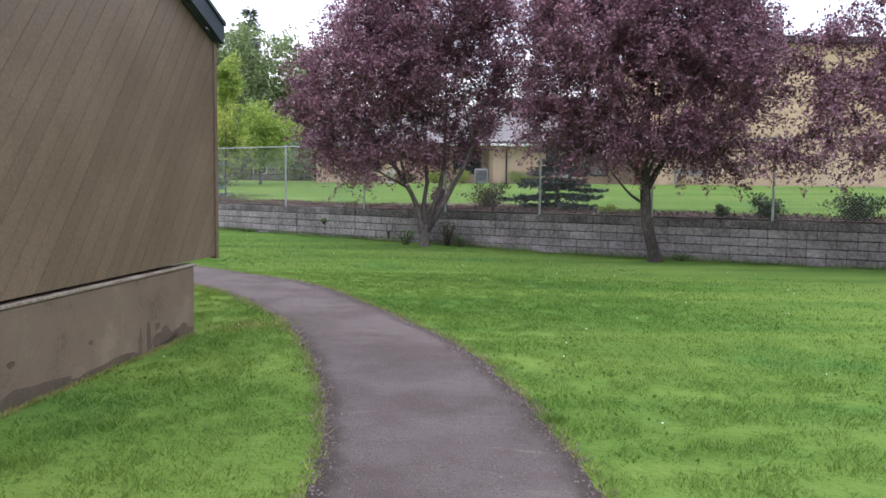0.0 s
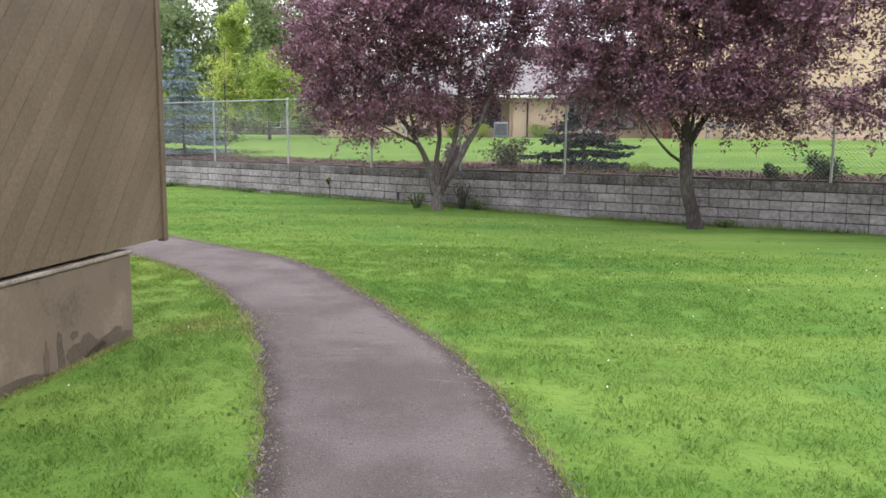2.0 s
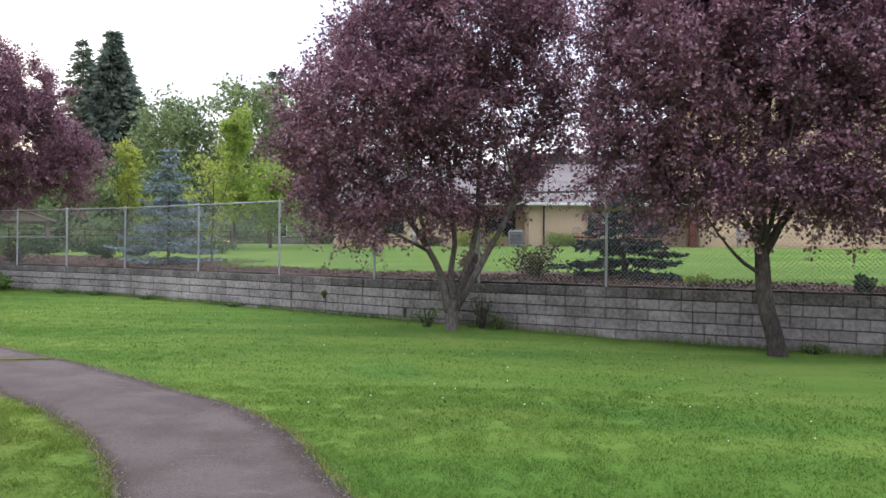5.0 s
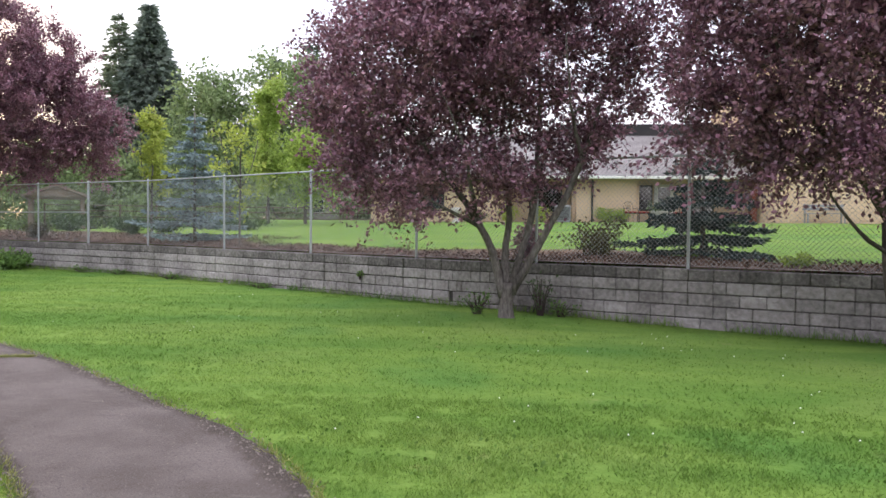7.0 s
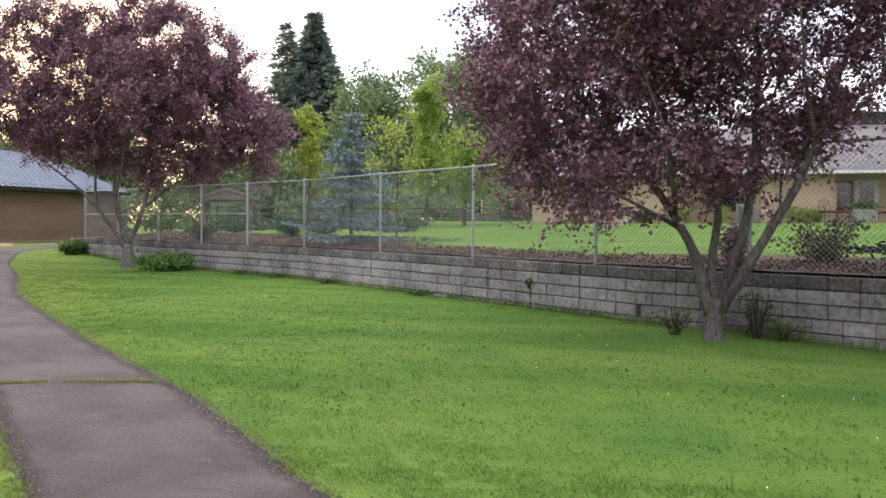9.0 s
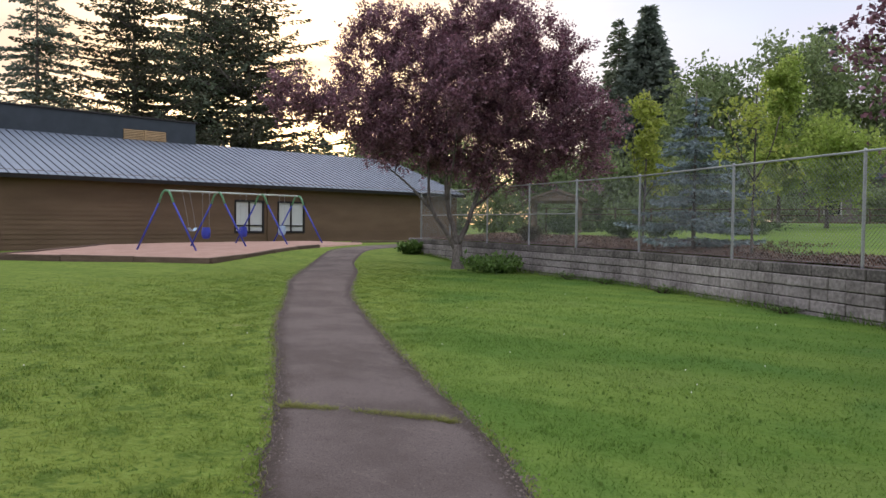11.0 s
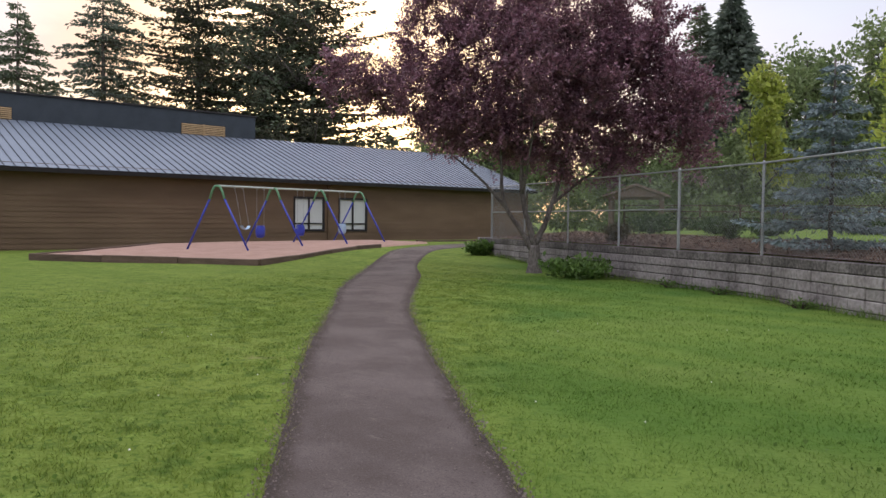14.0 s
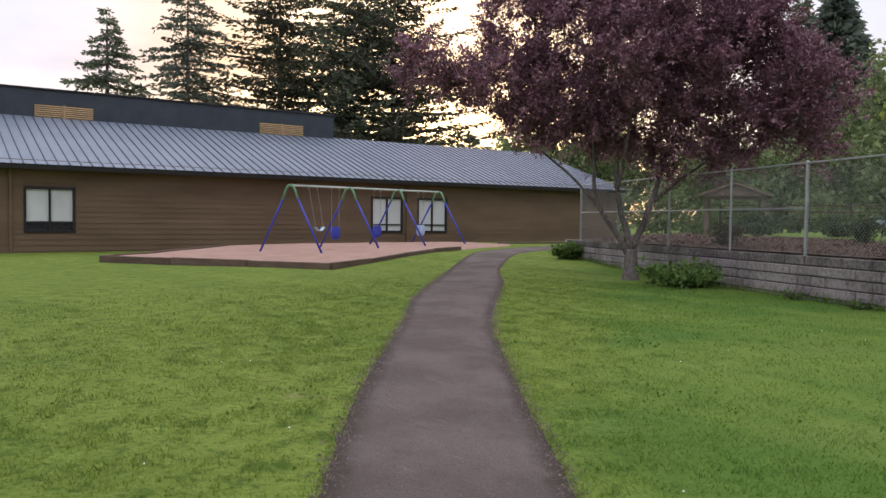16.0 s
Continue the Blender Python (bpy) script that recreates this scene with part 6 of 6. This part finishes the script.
def far_fence():
    f = thing("garden_fence", "dark low board fence along the back of the yard", "fence")
    pts = [(-34, 62.0), (-27, 65.0), (-19, 66.5), (-10, 66.0), (-4, 64.0)]
    for (x0, y0), (x1, y1) in zip(pts, pts[1:]):
        n = int(math.hypot(x1 - x0, y1 - y0) / 2.4)
        for k in range(n):
            x, y = x0 + (x1 - x0) * k / n, y0 + (y1 - y0) * k / n
            part("post", Geo().soft_box((x - 0.05, y - 0.05, land_z(x, y) - 0.3), (x + 0.05, y + 0.05, 2.7), 0.01), M["timber"], f)
        for z in (1.75, 2.2, 2.6):
            part("rail", Geo().tube([(x0, y0, z), (x1, y1, z)], 0.035, 6), M["timber"], f)


def far_house():
    h = thing("far_house", "distant house with a blue-grey roof behind the garden trees", "house", at=(-16.0, 84.0, 1.0), turn=8)
    part("wall", Geo().box((-6, 0, -0.5), (6, 7, 4.5)), M["mauve"], h)
    part("roof", Geo().prism([(-0.8, 4.4), (4.0, 7.6), (8.8, 4.4), (8.8, 4.6), (4.0, 7.8), (-0.8, 4.6)], 13, pose(6.5, 0, 0, 0, 0, 90)), M["blue_roof"], h)
    for x in (-4, 0, 3.5):
        win = part("window", Geo().box((x, -0.06, 1.4), (x + 1.4, -0.004, 2.8)), M["white"], h)
        part("pane", Geo().box((x + 0.1, -0.09, 1.5), (x + 1.3, -0.064, 2.7)), M["glass"], win)


def bird_bath(x, y):
    z = on_yard(x, y)
    p = thing("garden_urn", "pale garden urn on a pedestal on the lawn", "urn", at=(x, y, z))
    rings = [(0.2, -0.05), (0.18, 0.08), (0.09, 0.15), (0.1, 0.35), (0.24, 0.5), (0.3, 0.75), (0.26, 0.75)]
    vs = [(r * math.cos(k * math.pi / 6), r * math.sin(k * math.pi / 6), h) for r, h in rings for k in range(12)]
    part("bowl", Geo().add(vs, [(i * 12 + j, i * 12 + (j + 1) % 12, i * 12 + 12 + (j + 1) % 12, i * 12 + 12 + j) for i in range(6) for j in range(12)]), M["stone_pot"], p, smooth=True)


shelter()
far_fence()
far_house()
bird_bath(-3.2, 47.5)

# ---- grass, crumbs and small plants ----


edge_l = np.array([l[:2] for l, r in path_sides])
edge_r = np.array([r[:2] for l, r in path_sides])


def beyond_edge(p, edge, sign):
    """Signed distance of each point past one edge of the path."""
    out = np.empty(len(p))
    e = edge[::8]
    way = np.gradient(e, axis=0)
    for i in range(0, len(p), 4000):
        q = p[i:i + 4000]
        d = np.linalg.norm(q[:, None] - e[None], axis=2)
        k = d.argmin(1)
        v = q - e[k]
        side = way[k, 0] * v[:, 1] - way[k, 1] * v[:, 0]
        near = np.minimum(d[np.arange(len(k)), k], np.abs(side) / np.linalg.norm(way[k], axis=1) + 0.02)
        out[i:i + 4000] = near * np.where(side * sign > 0, 1, -1)
    return out


def path_distance(p):
    """Distance from each point to the path's edge (negative on the asphalt)."""
    return np.maximum(beyond_edge(p, edge_l, 1), beyond_edge(p, edge_r, -1))


def behind_wall(p):
    res = np.zeros(len(p), bool)
    for a, b in zip(WALL, WALL[1:]):
        lo, hi = min(a.x, b.x), max(a.x, b.x)
        inside = (p[:, 0] >= lo) & (p[:, 0] < hi)
        y = a.y + (p[:, 0] - a.x) * (b.y - a.y) / (b.x - a.x)
        res |= inside & (p[:, 1] > y - 0.02)
    return res


def in_building(p):
    u = p[:, 1] - 9.08
    return (p[:, 0] < -2.6 + u * 0.1246 + 0.0) & (p[:, 1] < 8.46)


def blades(name, label, points, height, width, material, seed, lean=0.35):
    rng = np.random.default_rng(seed)
    n = len(points)
    base = np.column_stack([points, ground_heights(points) - 0.008])
    w = rng.uniform(0, 2 * math.pi, n)
    side = np.column_stack([np.cos(w), np.sin(w), np.zeros(n)]) * (width * rng.uniform(0.6, 1.3, n))[:, None]
    h = height * rng.uniform(0.5, 1.35, n)
    top = base + np.column_stack([rng.normal(size=n) * lean * h, rng.normal(size=n) * lean * h, h])
    v = np.stack([base - side, base + side, top], 1).reshape(-1, 3)
    ob = new(name, quick_mesh(name, v, np.arange(3 * n).reshape(-1, 3), M[material]))
    return tagged(ob, label, "grass", kind="stuff")


def lawn_grass():
    rng = np.random.default_rng(77)
    def scatter(count, x0, x1, y0, y1, near, far, gap=-0.03):
        p = rng.uniform((x0, y0), (x1, y1), (count, 2))
        d = path_distance(p)
        ok = (d > gap) & (d >= near) & (d < far) & ~behind_wall(p) & ~in_building(p)
        return p[ok]
    p = np.concatenate([scatter(560000, -6, 7.0, 2.0, 14, -0.03, 9), scatter(1300000, -24, 4, 9, 32, -0.03, 14), scatter(110000, -40, 12, 3, 40, 2, 40)])
    d = path_distance(p)
    keep = rng.uniform(0, 1, len(p)) < np.clip(1.15 / (1 + (np.maximum(d, 0) / 2.6) ** 2), 0.12, 1) * np.clip((13.5 - d) / 8, 0, 1) * np.clip((p[:, 0] + 23.5) / 8, 0, 1)
    p, d = p[keep], d[keep]
    lump = np.array([noise.noise(Vector((x * 3.2, y * 3.2, 1.0))) + 0.6 * noise.noise(Vector((x * 9, y * 9, 4.0))) for x, y in p])
    p, d, lump = p[lump > -0.55], d[lump > -0.55], lump[lump > -0.55]
    blades("lawn_grass", "short bright green grass blades of the mown lawn", p, 0.03 * np.clip(1 + np.where(p @ np.array((0.755, 0.6556)) < 5.6, 1.1, 0.6) * lump, 0.4, 2.3), 0.0034 * (1 + np.maximum(d, 0) / 5), "blade", 1, 0.6)
    edge = np.concatenate([scatter(150000, -4.5, 2.0, 2.0, 12.5, -0.05, 0.07, -0.05), scatter(150000, -14, 0, 10, 23, -0.05, 0.07, -0.05)])
    blades("edge_grass", "dry yellowing grass along the path's edges", edge, 0.05, 0.0045, "dry", 3, 0.7)
    # longer grass at the wall's foot
    pts = []
    for s in np.arange(4, WALL_LENGTH, 0.01):
        q, d, n = wall_frame(s)
        if noise.noise(Vector((s * 0.8, 0, 0))) > -0.25:
            q = q - n * abs(rng.normal() * 0.1 + 0.02)
            pts.append((q.x, q.y))
    blades("wall_foot_grass", "longer uncut grass along the block wall's foot", np.array(pts), 0.16, 0.008, "blade", 4, 0.45)
    # grass in the crack across the path
    u = rng.uniform(0, 1, 4200)
    line = np.column_stack([-7.05 + 1.35 * u, 15.02 + 0.5 * u]) + rng.normal(size=(4200, 2)) * 0.016
    line = line[(u < 0.32) | (u > 0.45)]
    blades("crack_grass", "dry grass growing in a crack across the path", line, 0.05, 0.005, "dry", 6, 0.9)
    tuft = rng.normal(size=(260, 2)) * 0.05 + np.array((0.73, 5.05))
    blades("edge_tuft", "small green grass tuft spilling onto the path", tuft, 0.06, 0.004, "blade", 7, 0.7)
    dead = rng.normal(size=(1800, 2)) * np.array((0.35, 0.22)) + np.array((-2.05, 8.75))
    blades("dead_grass", "patch of pale dead grass near the building's corner", dead, 0.035, 0.005, "dry", 8, 0.9)
    # bleached grass along the footing
    y = rng.uniform(2.0, 8.4, 5200)
    foot = np.column_stack([-2.6 + (y - 9.08) * 0.1246 + 0.02 + np.abs(rng.normal(size=5200)) * 0.035, y])
    blades("footing_grass", "bleached grass along the building's footing", foot, 0.05, 0.004, "dry", 12, 0.7)
    # darker weedy tufts
    spots = np.concatenate([scatter(300, -20, -4, 11, 26, 0.2, 9), scatter(120, -4, 8, 4, 19, 0.4, 8)])
    tufts = np.concatenate([c + rng.normal(size=(40, 2)) * rng.uniform(0.07, 0.2) * np.array((1.4, 1)) for c in spots])
    blades("weedy_tufts", "darker weedy tufts in the mown lawn", tufts, 0.038, 0.006, "clover", 9, 0.7)
    # clover leaves among the grass
    c = np.concatenate([scatter(26000, -4.5, 6, 2.5, 13, 0, 5), scatter(26000, -14, 3, 11, 24, 0, 5)])
    patch = np.array([noise.noise(Vector((x * 0.6, y * 0.6, 5))) > 0.08 for x, y in c])
    c = c[patch][::6]
    z = np.array([ground_z(x, y) for x, y in c])
    ob = new("clover", leaf_mesh("clover", np.column_stack([c, z + 0.03]), np.repeat(np.array([[0, 0, 0.3]]), len(c), 0), 0.03, M["clover"], rng, narrow=0.9, flat=0.9))
    tagged(ob, "clover and small broad weeds in the lawn", "clover", kind="stuff")
    # tiny white flowers
    f = np.concatenate([scatter(300, -3, 8, 4, 18, 0.3, 8), scatter(300, -14, 3, 12, 26, 0.3, 8)])
    f = f[::4]
    verts, faces = [], []
    for x, y in f:
        k = len(verts)
        z = ground_z(x, y) + 0.05
        verts.append((x, y, z + 0.012))
        for j in range(6):
            verts.append((x + 0.008 * math.cos(j * math.pi / 3), y + 0.008 * math.sin(j * math.pi / 3), z))
        faces += [(k, k + 1 + j, k + 1 + (j + 1) % 6) for j in range(6)]
    tagged(new("daisies", quick_mesh("daisies", verts, faces, M["petal"])), "scattered tiny white lawn flowers", "flowers", kind="stuff")


def path_crumbs():
    rng = np.random.default_rng(5)
    verts, faces = [], []
    for i in range(0, 420):
        l, r = path_sides[i]
        if l.y < 2.5:
            continue
        for k in range(70):
            u = rng.beta(0.32, 0.32)
            q = l.lerp(r, u) + Vector((rng.normal() * 0.05, rng.normal() * 0.05, 0))
            z = ground_z(q.x, q.y) + 0.008 + 0.02 * (1 - (2 * u - 1) ** 2)
            s = rng.uniform(0.004, 0.009) + (rng.uniform(0, 0.007) if min(u, 1 - u) < 0.1 else 0)
            j = len(verts)
            for w in range(3):
                a = w * 2.1 + rng.uniform(0, 1)
                verts.append((q.x + s * math.cos(a), q.y + s * math.sin(a), z - 0.002))
            verts.append((q.x, q.y, z + s * 0.7))
            faces += [(j, j + 1, j + 3), (j + 1, j + 2, j + 3), (j + 2, j, j + 3)]
    tagged(new("path_gravel", quick_mesh("path_gravel", verts, faces, M["crumb"])), "loose asphalt crumbs and grit on the worn path", "gravel", kind="stuff")


def mulch_chips():
    rng = np.random.default_rng(6)
    pos, way = [], []
    for k in range(14000):
        s = rng.uniform(6, WALL_LENGTH - 1)
        p, d, n = wall_frame(s)
        q = p + n * abs(rng.uniform(0.15, 2.0 if s < 33 else 3.8))
        pos.append((q.x, q.y, yard_z(q.x, q.y) + 0.08))
        way.append((0, 0, 0))
    ob = new("bark_chips", leaf_mesh("bark_chips", np.array(pos), np.array(way), 0.07, M["chip"], rng, narrow=0.4, flat=0.9))
    tagged(ob, "loose bark chips on the mulch bed", "mulch", kind="stuff")


lawn_grass()
path_crumbs()
mulch_chips()
